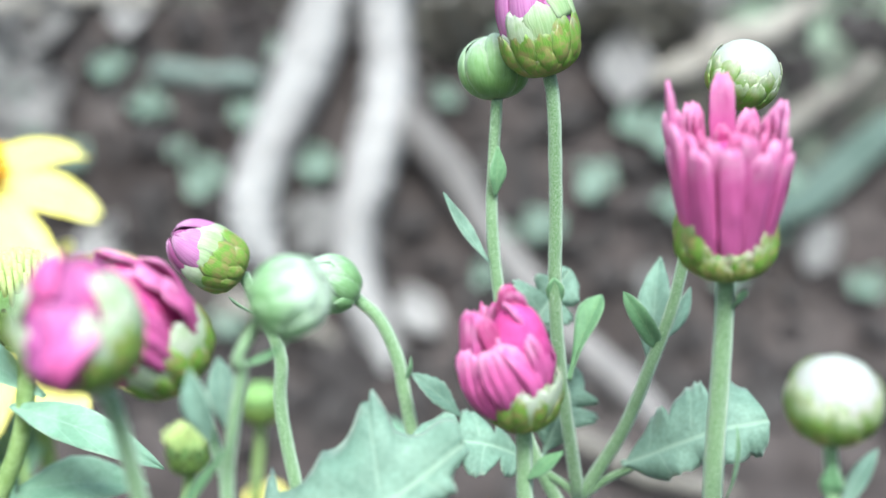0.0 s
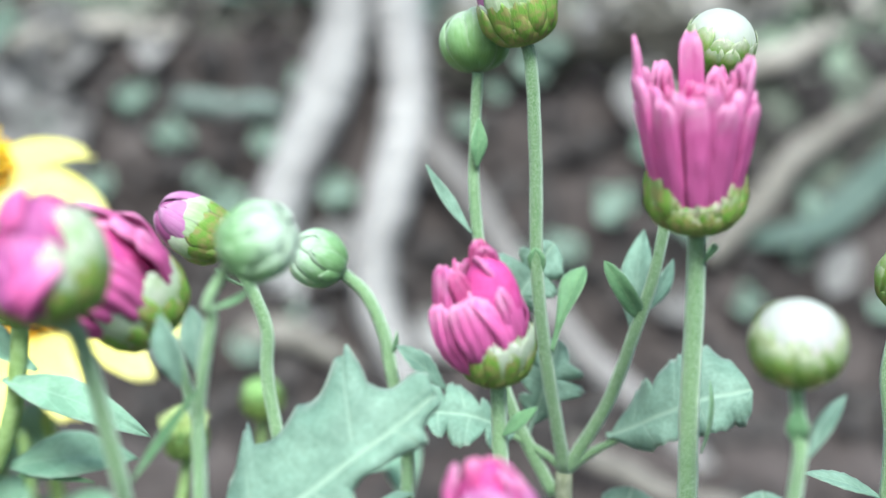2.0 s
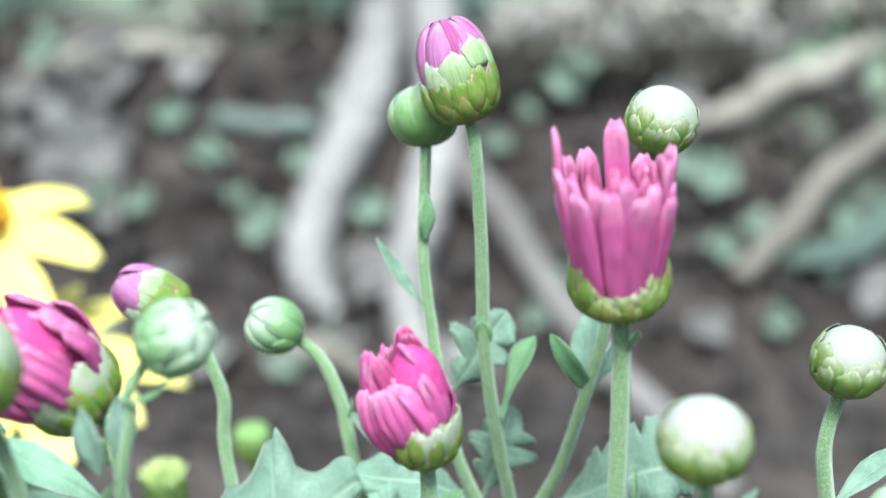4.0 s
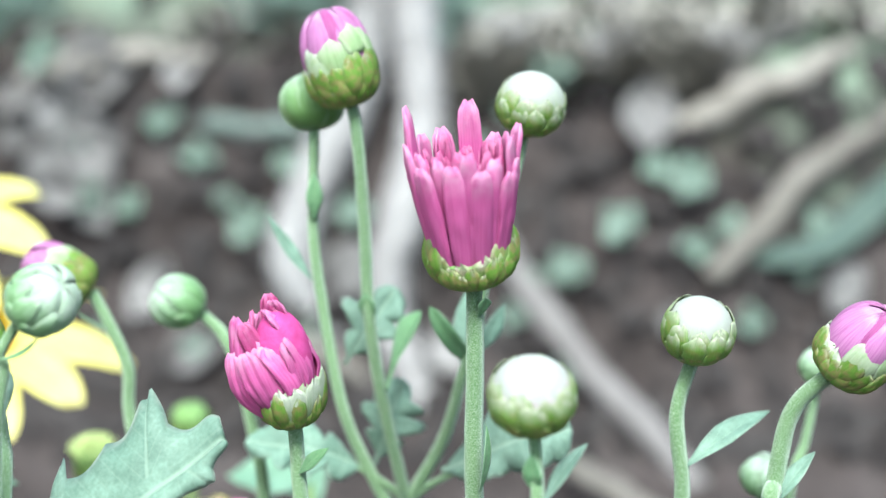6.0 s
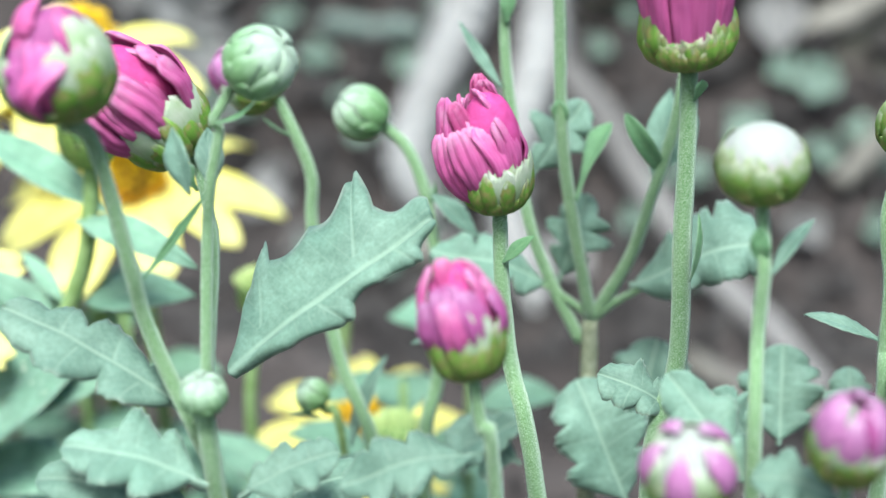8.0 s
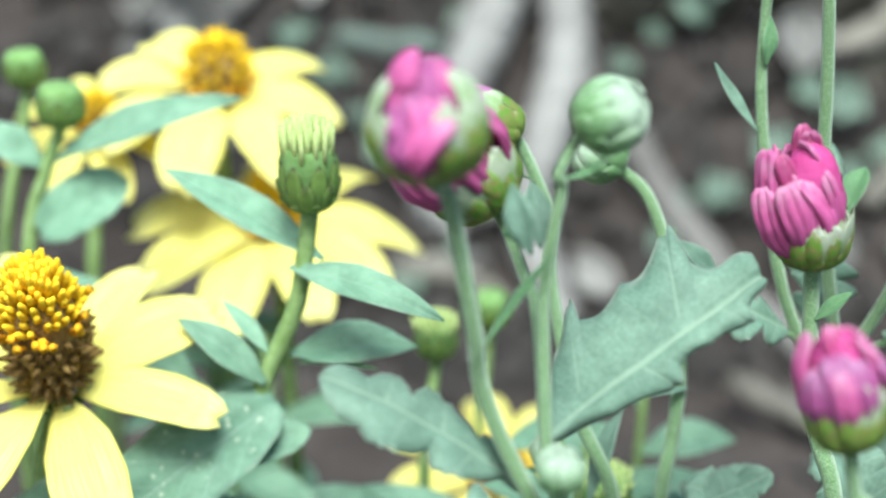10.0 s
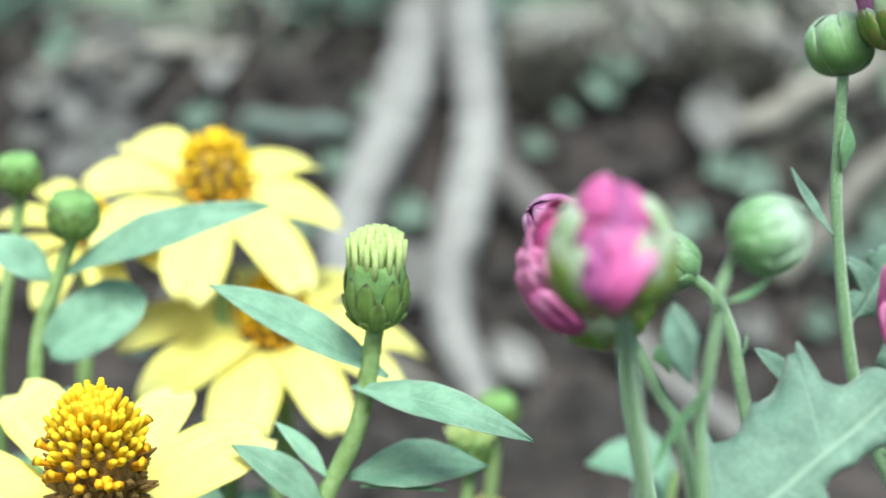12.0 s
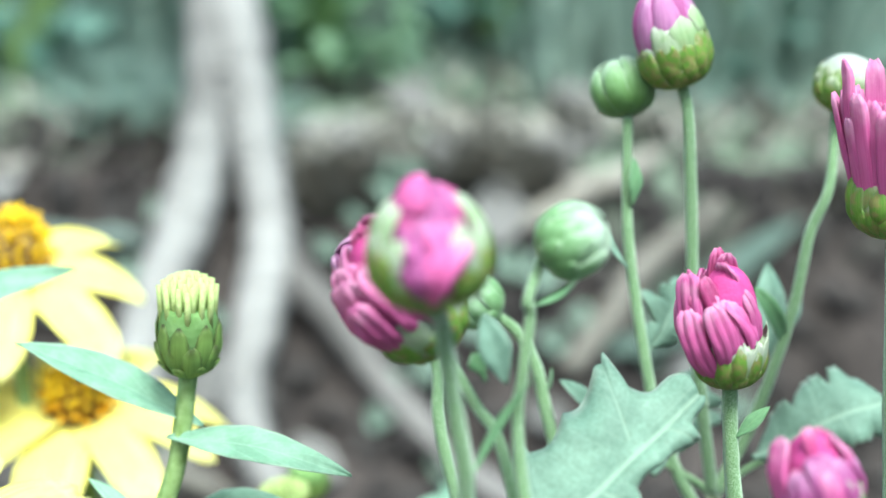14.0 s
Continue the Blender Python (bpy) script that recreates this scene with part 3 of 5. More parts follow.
def closed_bud(parent, at, axis, width, height=None, white=0.0, pink=0, pale=False, seed=1, label="", papery=(0.85, -0.40, 0.1)):
    """A closed flower bud that starts at its stalk: rings of bracts over a core. white: share of wool on its dome; pink: petal tips that show."""
    rng = random.Random(seed)
    r, h = width / 2, height or width * 0.95
    m = frame_to(axis, at, rng.uniform(0, 6))
    skin = (BUD_BLUSH if pink else BUD_WHITE) if white else (BUD_PALE if pale else BUD_GREEN)
    tight = 0.945 if white else (0.90 if pink else 0.985)
    core = part("bud", core_bm(r * tight, h * tight), skin, None, label)
    own(core, parent)
    core.matrix_basis = world_of(parent).inverted() @ m
    if white:
        rise = 0.5 * (1 - white)
        knob_rings(core, m, r * 1.01, h, rng, (
            (10, 0.36, lambda a: 0.57 + rise, 0.02, BRACT_BUD), (10, 0.33, lambda a: 0.47 + rise, 0.05, BRACT_BUD), (9, 0.33, lambda a: 0.37 + rise * 0.7, 0.07, BRACT_OLD), (9, 0.34, lambda a: 0.26, 0.06, BRACT_OLD)))
        if pink > 9:
            for k in range(5):
                me = bract_mesh(r, h * 1.02, 0.42, 0.86 + 0.06 * (k % 2), 0.36, 0.0001, 0, 0.1, 0.0004, 10, 12, 0.16, k * 2.3, r * 0.06)
                me.materials.append(MAUVE)
                piece("petal", me, m @ Matrix.Rotation(1.256 * k, 4, "Z"), core)
            knob_rings(core, m, r, h * 1.03, rng, ((5, 0.36, lambda a: 0.86, 0.03, BRACT_FADE), (5, 0.36, lambda a: 0.78, 0.03, BRACT_FADE)))
        return core
    if not pink:
        for args, count, spin in (
            ((r * 0.997, h, 0.16, 0.985, 0.56, 0.0003, 0.0, 0.3, 0.00015), 6, 0.0),
            ((r, h, 0.04, 0.74, 0.44, 0.0003, 0.0, 0.25, 0.00018), 8, 0.35),
            ((r, h, 0.02, 0.48, 0.40, 0.0004, 0.0, 0.2, 0.00018), 9, 0.1),
        ):
            ring_of(core, "bract", bract_set(skin, 0.09, *args, puff=r * 0.06), m, count, spin, rng, size=0.04)
        return core
    # petals show on one side of the tip, papery bracts close the other
    side = turn_to(m, papery)
    for s0, s1, count, mat, lift, spin in ((0.34, 0.965, pink, MAUVE, 0.0002, 0.2), (0.40, 0.995, pink - 2, PURPLE, 0.0, 0.7)):
        for k in range(count):
            me = bract_mesh(r * 0.86, h * 1.06, s0, s1 - rng.uniform(0, 0.09), 0.50, lift + rng.uniform(0, 0.0004), 0, 0.3, 0.0004, 10, 14, 0.16, k * 3.7 + seed, r * 0.04)
            me.materials.append(mat)
            piece("petal", me, m @ Matrix.Rotation(spin + 2 * math.pi * (k + rng.uniform(-0.15, 0.15)) / count, 4, "Z") @ Matrix.Rotation(rng.uniform(-0.05, 0.05), 4, "X"), core)
    knob_rings(core, m, r * 1.03, h, rng, (
        (9, 0.50, lambda a: 0.60 + 0.24 * max(-0.5, math.cos(a - side)), 0.03, BRACT_FADE),
        (10, 0.36, lambda a: 0.51 + 0.04 * math.cos(a - side), 0.06, BRACT_OLD), (11, 0.27, lambda a: 0.44, 0.12, BRACT_OLD), (10, 0.28, lambda a: 0.35, 0.13, BRACT_OLD), (9, 0.30, lambda a: 0.26, 0.11, BRACT_OLD)))
    return core


def strap_mesh(r0, r1, r2, z0, z1, wide, cup, material, thick=0.0005, tipcurl=0.0, nu=8, nv=14, name="petal", notch=0.0, crumple=0.0, seed=0.0, pleat=0.07):
    """A strap petal that rises from radius r0 at z0 over r1 to r2 at z1."""
    def surface(x, v):
        rr = r0 * (1 - v) ** 2 + 2 * r1 * v * (1 - v) + r2 * v * v
        z = z0 + (z1 - z0) * (v + tipcurl * v * v * (v - 1) * 4)
        w = wide * between([(0, .55), (.3, .9), (.7, 1.0), (.88, .95), (.95, .8), (.985, .6), (1, .35)], v)
        out = cup * w * (1 - x * x) - cup * w + pleat * w * math.cos(x * (5.5 if pleat > 0.2 else 8.5) + 1.5 * noise.noise(Vector((v * 3, seed, 2.0)))) * math.sin(min(1.0, v * 1.6) * 1.57)
        out += crumple * min(1.0, v * 1.8) * noise.noise(Vector((x * 1.6 + seed, v * 5.0, seed * 1.7)))
        return (rr + out, x * w, z - notch * w * (1 - abs(x)) * v ** 8 + crumple * 0.6 * noise.noise(Vector((x * 2 + seed, v * 4.0, 5.0))))
    return mesh_of(name, sheet_bm(surface, nu, nv, thick), material)


def pink_bud(parent, at, axis, width, height, seed=1, open_=0.0, deep=PINK, label="", lean=0.0, calyx=0.42, rise=0.0):
    """A bud that opens: a cup of green bracts with straps of pink petals that stand out of it and close over the middle."""
    rng = random.Random(seed)
    r, h = width / 2, height
    m = frame_to(axis, at, rng.uniform(0, 6))
    ch = h * calyx * 2.0
    core = part("bud", core_bm(r * 0.9, ch, top=0.36 + rise), CORE, None, label)
    own(core, parent)
    core.matrix_basis = world_of(parent).inverted() @ m
    top = 0.46 + rise
    side = turn_to(m, (0.8, -0.5, 0.0))
    knob_rings(core, m, r * 0.99, ch, rng, (
        (9, 0.46, lambda a: top + 0.01, 0.03, BRACT_BUD), (11, 0.40, lambda a: top + 0.05 if math.cos(a - side) > 0.35 else 0.0, 0.03, BRACT_FADE), (12, 0.25, lambda a: top - 0.03, 0.11, BRACT_OLD),
        (11, 0.26, lambda a: top - 0.11, 0.14, BRACT_OLD), (9, 0.29, lambda a: top - 0.20, 0.11, BRACT_OLD)))
    z0 = ch * 0.2
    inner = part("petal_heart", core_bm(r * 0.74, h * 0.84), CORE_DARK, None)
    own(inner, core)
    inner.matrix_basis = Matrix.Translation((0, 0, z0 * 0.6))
    m = Matrix.Translation(at) @ Matrix.Rotation(-lean, 4, "Y") @ Matrix.Translation(-Vector(at)) @ m
    mid, tip = 1.36 - 0.1 * open_, 0.40 + 0.85 * open_
    rings = ((9, 1.0, 0.88, deep, 0.40, 0.0), (8, 0.90, 0.95, PINK, 0.36, 0.3), (7, 0.70, 1.0, PINK, 0.28, 0.1), (5, 0.44, 1.03, PINK_DEEP, 0.26, 0.5))
    for count, f, ztop, mat, wide, spin in rings:
        for kind in range(3):
            me = strap_mesh(r * 0.6 * f, r * mid * f, r * tip * f * (1 + 0.5 * kind * (1 if open_ else 0.5)), z0, h * ztop * (1 - 0.09 * kind), r * wide * (1 - 0.1 * kind), 0.30, mat, tipcurl=0.06 * kind, nu=12, nv=16, crumple=r * 0.06, pleat=0.13, seed=seed + kind * 3.3 + f * 7)
            for k in range(kind, count, 3):
                a = spin + 2 * math.pi * (k + rng.uniform(-0.25, 0.25)) / count
                s = 1 - (rng.uniform(0.06, 0.16) if rng.random() < 0.25 else rng.uniform(-0.04, 0.06))
                piece("petal", me, m @ Matrix.Rotation(a, 4, "Z") @ Matrix.Rotation(rng.uniform(-0.07, 0.05), 4, "Y") @ Matrix.Rotation(rng.uniform(0.02, 0.16), 4, "X") @ Matrix.Rotation(rng.uniform(-0.12, 0.12), 4, "Z") @ Matrix.Diagonal((1, 1, s, 1)), core)
    return core


def wrapped_bud(parent, at, axis, width, height, seed, label, facing=(0.15, -1, 0)):
    """A round bud that splits open: bracts hug its sides and crumpled petals bulge out of the slit between them."""
    rng = random.Random(seed)
    r, h = width / 2, height
    m = frame_to(axis, at, 0.0)
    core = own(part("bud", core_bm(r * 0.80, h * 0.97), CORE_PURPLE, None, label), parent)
    core.matrix_basis = world_of(parent).inverted() @ m
    up = turn_to(m, facing)

    def slit(low, high, start):
        return lambda a: low + (high - low) * min(1.0, max(0.0, apart(a, up) - start) / 0.42) ** 0.7
    knob_rings(core, m, r * 1.05, h, rng, (
        (15, 0.30, slit(0.20, 0.84, 0.36), 0.02, BRACT_FADE), (14, 0.30, slit(0.26, 0.66, 0.44), 0.03, BRACT_FADE),
        (12, 0.30, slit(0.27, 0.52, 0.34), 0.07, BRACT_OLD), (11, 0.32, slit(0.23, 0.40, 0.34), 0.08, BRACT_OLD), (11, 0.32, lambda a: 0.22, 0.08, BRACT_OLD)))
    # broad petals folded over the crown
    for k in range(6):
        me = bract_mesh(r * 0.70, h * 1.02, 0.40, 0.992 - 0.03 * (k % 3), 0.70, 0.0001 + 0.0002 * (k % 3), 0, 0.1, 0.0005, 12, 16, 0.24, k * 2.9 + seed, r * 0.04)
        me.materials.append(PINK if k % 2 else PURPLE)
        piece("petal", me, m @ Matrix.Rotation(up + 0.5 + 2 * math.pi * k / 6, 4, "Z") @ Matrix.Rotation(0.06 * (k % 2), 4, "X"), core)
    cap = bract_mesh(r * 0.76, h * 1.10, 0.66, 0.985, 0.62, 0.0004, 0, 0.0, 0.0005, 14, 14, 0.12, seed, r * 0.05)
    cap.materials.append(PINK)
    piece("petal", cap, m @ Matrix.Rotation(up - 0.5, 4, "Z"), core)
    # straps: turn from the slit, half width, bulge, reach of the tip, height, sideways lean
    for turn_, wide, mid, tip, top, lean, mat, crumple in (
        (0.36, 0.31, 1.66, 0.30, 0.86, 0.05, PINK, 0.04), (-0.38, 0.28, 1.64, 0.46, 0.74, -0.55, PINK, 0.05), (-0.10, 0.28, 1.62, 0.62, 0.56, 0.04, PURPLE, 0.06), (-0.55, 0.30, 1.56, 0.36, 0.84, -0.18, PURPLE, 0.20), (0.02, 0.30, 1.44, 0.20, 0.92, 0.0, PURPLE, 0.12),
        (0.80, 0.30, 1.40, 0.10, 0.94, 0.0, PURPLE, 0.12), (-0.98, 0.34, 1.40, 0.10, 0.94, 0.0, PURPLE, 0.12),
    ):
        me = strap_mesh(r * 0.55, r * mid, r * tip, h * 0.12, h * top, r * wide, 0.45, mat, 0.0006, 0.0, 12, 22, crumple=r * crumple, seed=seed + turn_ * 3, pleat=0.16)
        piece("petal", me, m @ Matrix.Rotation(up + turn_, 4, "Z") @ Matrix.Rotation(lean, 4, "X"), core)
    return core


def ground_height(x, y):
    """A level bed, then a steep bank of soil, then a verge that rises gently."""
    y += 0.012 * noise.noise(Vector((x * 7, 0.0, 3.0)))
    lip = 0.136 - 0.010 * math.tanh((x + 0.045) * 35)
    bank, verge = 2.0 * (y - 0.564), lip + 0.22 * min(y - 0.62, 0.9)
    low = 0.5 * (bank + math.sqrt(bank * bank + 0.0006))
    return 0.5 * (low + verge - math.sqrt((low - verge) ** 2 + 0.0004)) + 0.002


def relief(x, y):
    """Lumps of the soil."""
    p = Vector((x, y, 0))
    return math.exp(-max(0, y - 1.0) * 0.4) * (0.009 * noise.noise(p * 9) + 0.006 * noise.noise(p * 31) + 0.004 * noise.noise(p * 80)) - 0.008


def slope_turn(x, y):
    """The turn that lays a flat thing on the soil at x, y."""
    return Matrix.Rotation(math.atan2(ground_height(x, y + 0.01) - ground_height(x, y - 0.01), 0.02), 4, "X")


def on_soil(x, z, up=0.004):
    """The place on the face of the bank at x and height z."""
    y = 0.40
    while ground_height(x, y) + relief(x, y) < z and y < 1.5:
        y += 0.002
    return Vector((x, y - up * 0.9, z + up * 0.45))


def root_of(p, dx=0.0, dy=0.0):
    return (p[0] + dx, p[1] + dy, ground_height(0, p[1] + dy) - 0.004)


# ---- ground ----
def ground_sheet():
    bm = bmesh.new()
    def line(lo, hi, fine_lo, fine_hi, step):
        out, x = [], fine_lo
        while x < fine_hi:
            out.append(x)
            x += step
        g, x = step, fine_hi
        while x < hi:
            out.append(x)
            g *= 1.22
            x += g
        out.append(hi)
        g, x, low = step, fine_lo - step, []
        while x > lo:
            low.append(x)
            g *= 1.22
            x -= g
        return [lo] + low[::-1] + out
    xs, ys = line(-60, 60, -0.5, 0.6, 0.009), line(-20, 120, 0.1, 1.1, 0.006)
    rows = []
    for y in ys:
        row = []
        for x in xs:
            row.append(bm.verts.new((x, y, ground_height(x, y) + relief(x, y))))
        rows.append(row)
    for a, b in zip(rows, rows[1:]):
        for i in range(len(xs) - 1):
            bm.faces.new((a[i], a[i + 1], b[i + 1], b[i]))
    return part("ground", bm, SOIL, None)


ground = tagged(ground_sheet(), "dark bare garden soil that rises in a steep crumbly bank", "soil", "", "structure")

# ---- bare roots of a tree that run down the bank ----
def tree_roots():
    p = thing("tree", (-0.049, 0.66, ground_height(-0.049, 0.66)), "slim pale-barked tree with bare forked roots down the bank", "tree")
    def limb(pts, r0, r1, name="root", material=BARK):
        line = spline(pts, 14 * (len(pts) - 1))
        return own(part(name, tube_bm(line, lambda s: (r0 + (r1 - r0) * s) * (1 + 0.22 * noise.noise(Vector((s * 5, r0 * 700, len(pts))))), 14, 0.2), material, None), p)
    limb([(-0.062, 0.760, 0.62), (-0.056, 0.705, 0.36), (-0.051, 0.668, 0.235), (-0.049, 0.646, 0.185), (-0.049, 0.640, 0.165)], 0.0150, 0.0130, "trunk")
    limb([(-0.053, 0.668, 0.235), (-0.0535, 0.645, 0.185), (-0.0580, 0.633, 0.152), (-0.0619, 0.624, 0.130), (-0.0679, 0.614, 0.110), (-0.0765, 0.603, 0.090), (-0.0858, 0.593, 0.070), (-0.0883, 0.584, 0.050), (-0.0810, 0.582, 0.034), (-0.068, 0.585, 0.014)], 0.0120, 0.0096)
    limb([(-0.048, 0.668, 0.235), (-0.0445, 0.645, 0.185), (-0.0400, 0.633, 0.152), (-0.0365, 0.624, 0.130), (-0.0338, 0.613, 0.110), (-0.0354, 0.602, 0.090), (-0.0412, 0.592, 0.070), (-0.0474, 0.583, 0.050), (-0.0457, 0.575, 0.030), (-0.0370, 0.566, 0.010), (-0.030, 0.560, -0.012)], 0.0120, 0.0080)
    limb([(-0.0345, 0.606, 0.100), (-0.0250, 0.602, 0.088), (-0.0080, 0.594, 0.070), (0.0060, 0.584, 0.050), (0.0236, 0.571, 0.030), (0.0420, 0.553, 0.014), (0.0600, 0.530, 0.006), (0.0800, 0.500, -0.006)], 0.0082, 0.0055, material=BARK_DARK)


tree_roots()


# ---- loose pieces on the soil ----
def twig(pts, r, label, material, group="twigs"):
    line = [q + Vector((0, noise.noise(q * 45) * r * 0.5, noise.noise(q * 45 + Vector((3, 1, 7))) * r * 0.9)) for q in spline(pts, 10 * (len(pts) - 1))]
    p = tagged(part("twig", tube_bm(line, lambda s: r * (0.75 + 0.35 * math.sin(2.2 * s + 0.4) - 0.55 * s * s) * (1 + 0.3 * noise.noise(Vector((s * 7, r * 900, 0)))), 10, 0.25), material, None), label, "twig", group)
    return p


def blade(pts, width, label, material, category="leaf", group="grass blades"):
    line = spline(pts, 24)
    up = Vector((0, -0.5, 0.85))
    def surface(x, v):
        i = min(int(v * 24), 23)
        q = line[i].lerp(line[i + 1], v * 24 - i)
        d = (line[i + 1] - line[i]).normalized()
        return q + d.cross(up).normalized() * x * width * between(OBLONG, v) + up * abs(x) * width * 0.2
    return tagged(part("fallen_blade", sheet_bm(surface, 4, 24, 0.0006), material, None), label, category, group)


def laid(pts, up):
    return [on_soil(x, z, up) for x, z in pts]


twig(laid([(0.086, 0.046), (0.111, 0.068), (0.132, 0.087), (0.166, 0.108)], 0.006), 0.0072, "pale dry stick lying on the bank", DRY)
blade(laid([(0.104, 0.050), (0.131, 0.056), (0.150, 0.068), (0.168, 0.082), (0.20, 0.098)], 0.010), 0.0078, "long dark green leaf blade lying on the bank", BLADE_DARK)
twig(laid([(0.070, 0.100), (0.095, 0.110), (0.124, 0.119), (0.150, 0.127)], 0.006), 0.0070, "weathered stick lying on the bank", DRY)
twig(laid([(0.002, 0.122), (0.035, 0.127), (0.060, 0.131), (0.085, 0.134)], 0.006), 0.0070, "weathered stick lying along the top of the bank", DRY_PALE)
twig(laid([(-0.100, 0.020), (-0.076, 0.012), (-0.052, 0.006)], 0.005), 0.006, "brown stick lying at the foot of the bank", DRY)
twig([(0.030, 0.500, 0.006), (0.060, 0.470, 0.004), (0.090, 0.452, 0.004)], 0.0045, "brown stick lying on the soil", DRY)
twig(laid([(-0.132, 0.104), (-0.104, 0.102), (-0.074, 0.099)], 0.004), 0.0050, "weathered grey-green stem lying on the bank", DRY_GREEN)
twig(laid([(-0.215, 0.120), (-0.175, 0.130), (-0.130, 0.132)], 0.006), 0.0060, "weathered stick lying along the top of the bank", DRY)


def dead_leaf(at, size, turn, seed, material=LITTER, label="curled grey dead leaf on the soil"):
    rng = random.Random(seed)
    def surface(x, v):
        w = size * 0.36 * between(LANCE, v)
        return (x * w, (v - 0.5) * size, 0.22 * size * x * x * rng_a + 0.12 * size * math.sin(v * 4 + seed) + 0.05 * size * noise.noise(Vector((x * 2, v * 5, seed))))
    rng_a = rng.uniform(0.3, 1.2)
    ob = part("dead_leaf", sheet_bm(surface, 6, 12, 0.0006), material, None)
    ob.matrix_basis = Matrix.Translation(at) @ slope_turn(at[0], at[1]) @ Euler((rng.uniform(-0.3, 0.3), rng.uniform(-0.3, 0.3), turn)).to_matrix().to_4x4()
    return tagged(ob, label, "leaf", "dead leaves")


for k, (x, z, size) in enumerate((
    (0.062, 0.107, 0.032), (-0.066, 0.046, 0.036), (-0.020, 0.014, 0.026), (-0.150, 0.040, 0.030),
    (0.022, 0.132, 0.034), (0.110, 0.126, 0.030), (-0.128, 0.016, 0.028), (0.074, 0.030, 0.022), (0.140, 0.040, 0.024),
)):
    dead_leaf(on_soil(x, z, 0.005), size, k * 1.9, k)


# drifts of dead leaves: middle along the bank and in height, reach, number
def leaf_drift(x0, z0, wide, high, n, seed):
    rng = random.Random(seed)
    for k in range(n):
        at = on_soil(x0 + rng.uniform(-wide, wide), z0 + rng.uniform(-high, high), rng.uniform(0.004, 0.009))
        dead_leaf(at, rng.uniform(0.022, 0.038), rng.uniform(0, 6.3), seed + k)


leaf_drift(-0.198, 0.096, 0.022, 0.026, 11, 50)
leaf_drift(-0.165, 0.126, 0.030, 0.006, 2, 70)
leaf_drift(0.055, 0.131, 0.075, 0.005, 12, 90)


def rosette(at, size, seed, material=WEED, label="small green weed seedling in the soil", n=9):
    rng = random.Random(seed)
    p = thing("weed", at, label, "weed", "weeds")
    for k in range(n):
        a = k * 2.4 + rng.uniform(-0.3, 0.3)
        ln = size * rng.uniform(0.35, 0.6)
        turn = slope_turn(at[0], at[1]).to_3x3()
        base = Vector(at) + turn @ Vector((0, 0, 0.002 + 0.002 * k * size / 0.05))
        leaf(p, base, base + turn @ Vector((math.cos(a) * ln, math.sin(a) * ln, ln * rng.uniform(0.15, 0.8))), ln * 0.36, turn @ Vector((0, 0, 1)), OBLONG, material=material, shear=0.1, nv=10, nu=4, arch=0.15)
    return p


for k, (x, z, size) in enumerate((
    (0.078, 0.082, 0.028), (0.049, 0.066, 0.028), (0.028, 0.049, 0.026), (-0.178, 0.074, 0.026), (-0.162, 0.072, 0.022), (-0.108, 0.063, 0.028), (0.019, 0.117, 0.036), (-0.061, 0.070, 0.026),
    (-0.131, 0.090, 0.022), (0.103, 0.029, 0.022), (0.030, 0.010, 0.022), (-0.097, 0.012, 0.024), (0.030, 0.126, 0.028), (-0.205, 0.128, 0.030), (-0.150, 0.104, 0.022), (-0.010, 0.094, 0.018), (0.130, 0.064, 0.020), (0.006, 0.030, 0.018),
)):
    rosette(on_soil(x, z, 0.003), size * 0.62, k)
weed_rng = random.Random(77)
for k in range(22):
    x = weed_rng.uniform(-0.20, -0.055) if k % 3 else weed_rng.uniform(-0.02, 0.16)
    rosette(on_soil(x, weed_rng.uniform(0.015, 0.112), 0.003), weed_rng.uniform(0.009, 0.016), 100 + k, n=6)


def clods():
    rng = random.Random(9)
    bm = bmesh.new()
    for k in range(3600):
        x, y = rng.uniform(-0.40, 0.45), rng.uniform(0.52, 0.64) if k % 3 else rng.uniform(0.28, 0.80)
        r = rng.choice((0.002, 0.003, 0.004, 0.006, 0.010)) * rng.uniform(0.7, 1.3)
        m = Matrix.Translation((x, y, ground_height(x, y) + relief(x, y))) @ Euler((rng.uniform(0, 6), rng.uniform(0, 6), rng.uniform(0, 6))).to_matrix().to_4x4() @ Matrix.Diagonal((r, r * rng.uniform(0.6, 1), r * rng.uniform(0.5, 0.9), 1))
        vs = []
        for d in ((1, 0, 0), (-1, 0, 0), (0, 1, 0), (0, -1, 0), (0, 0, 1), (0, 0, -1), (.6, .6, .6), (-.6, .6, .6), (.6, -.6, .6), (-.6, -.6, .6)):
            vs.append(bm.verts.new(m @ (Vector(d) * rng.uniform(0.75, 1.2))))
        for f in ((6, 4, 7), (7, 4, 9), (9, 4, 8), (8, 4, 6), (6, 2, 0), (6, 7, 2), (7, 1, 2), (7, 9, 1), (9, 3, 1), (9, 8, 3), (8, 0, 3), (8, 6, 0), (0, 2, 5), (2, 1, 5), (1, 3, 5), (3, 0, 5)):
            bm.faces.new([vs[i] for i in f])
    ob = tagged(part("soil_clods", bm, CLOD, None), "loose crumbs and clods of dark soil", "soil", "", "stuff")
    for poly in ob.data.polygons:
        poly.use_smooth = False
    return ob


clods()


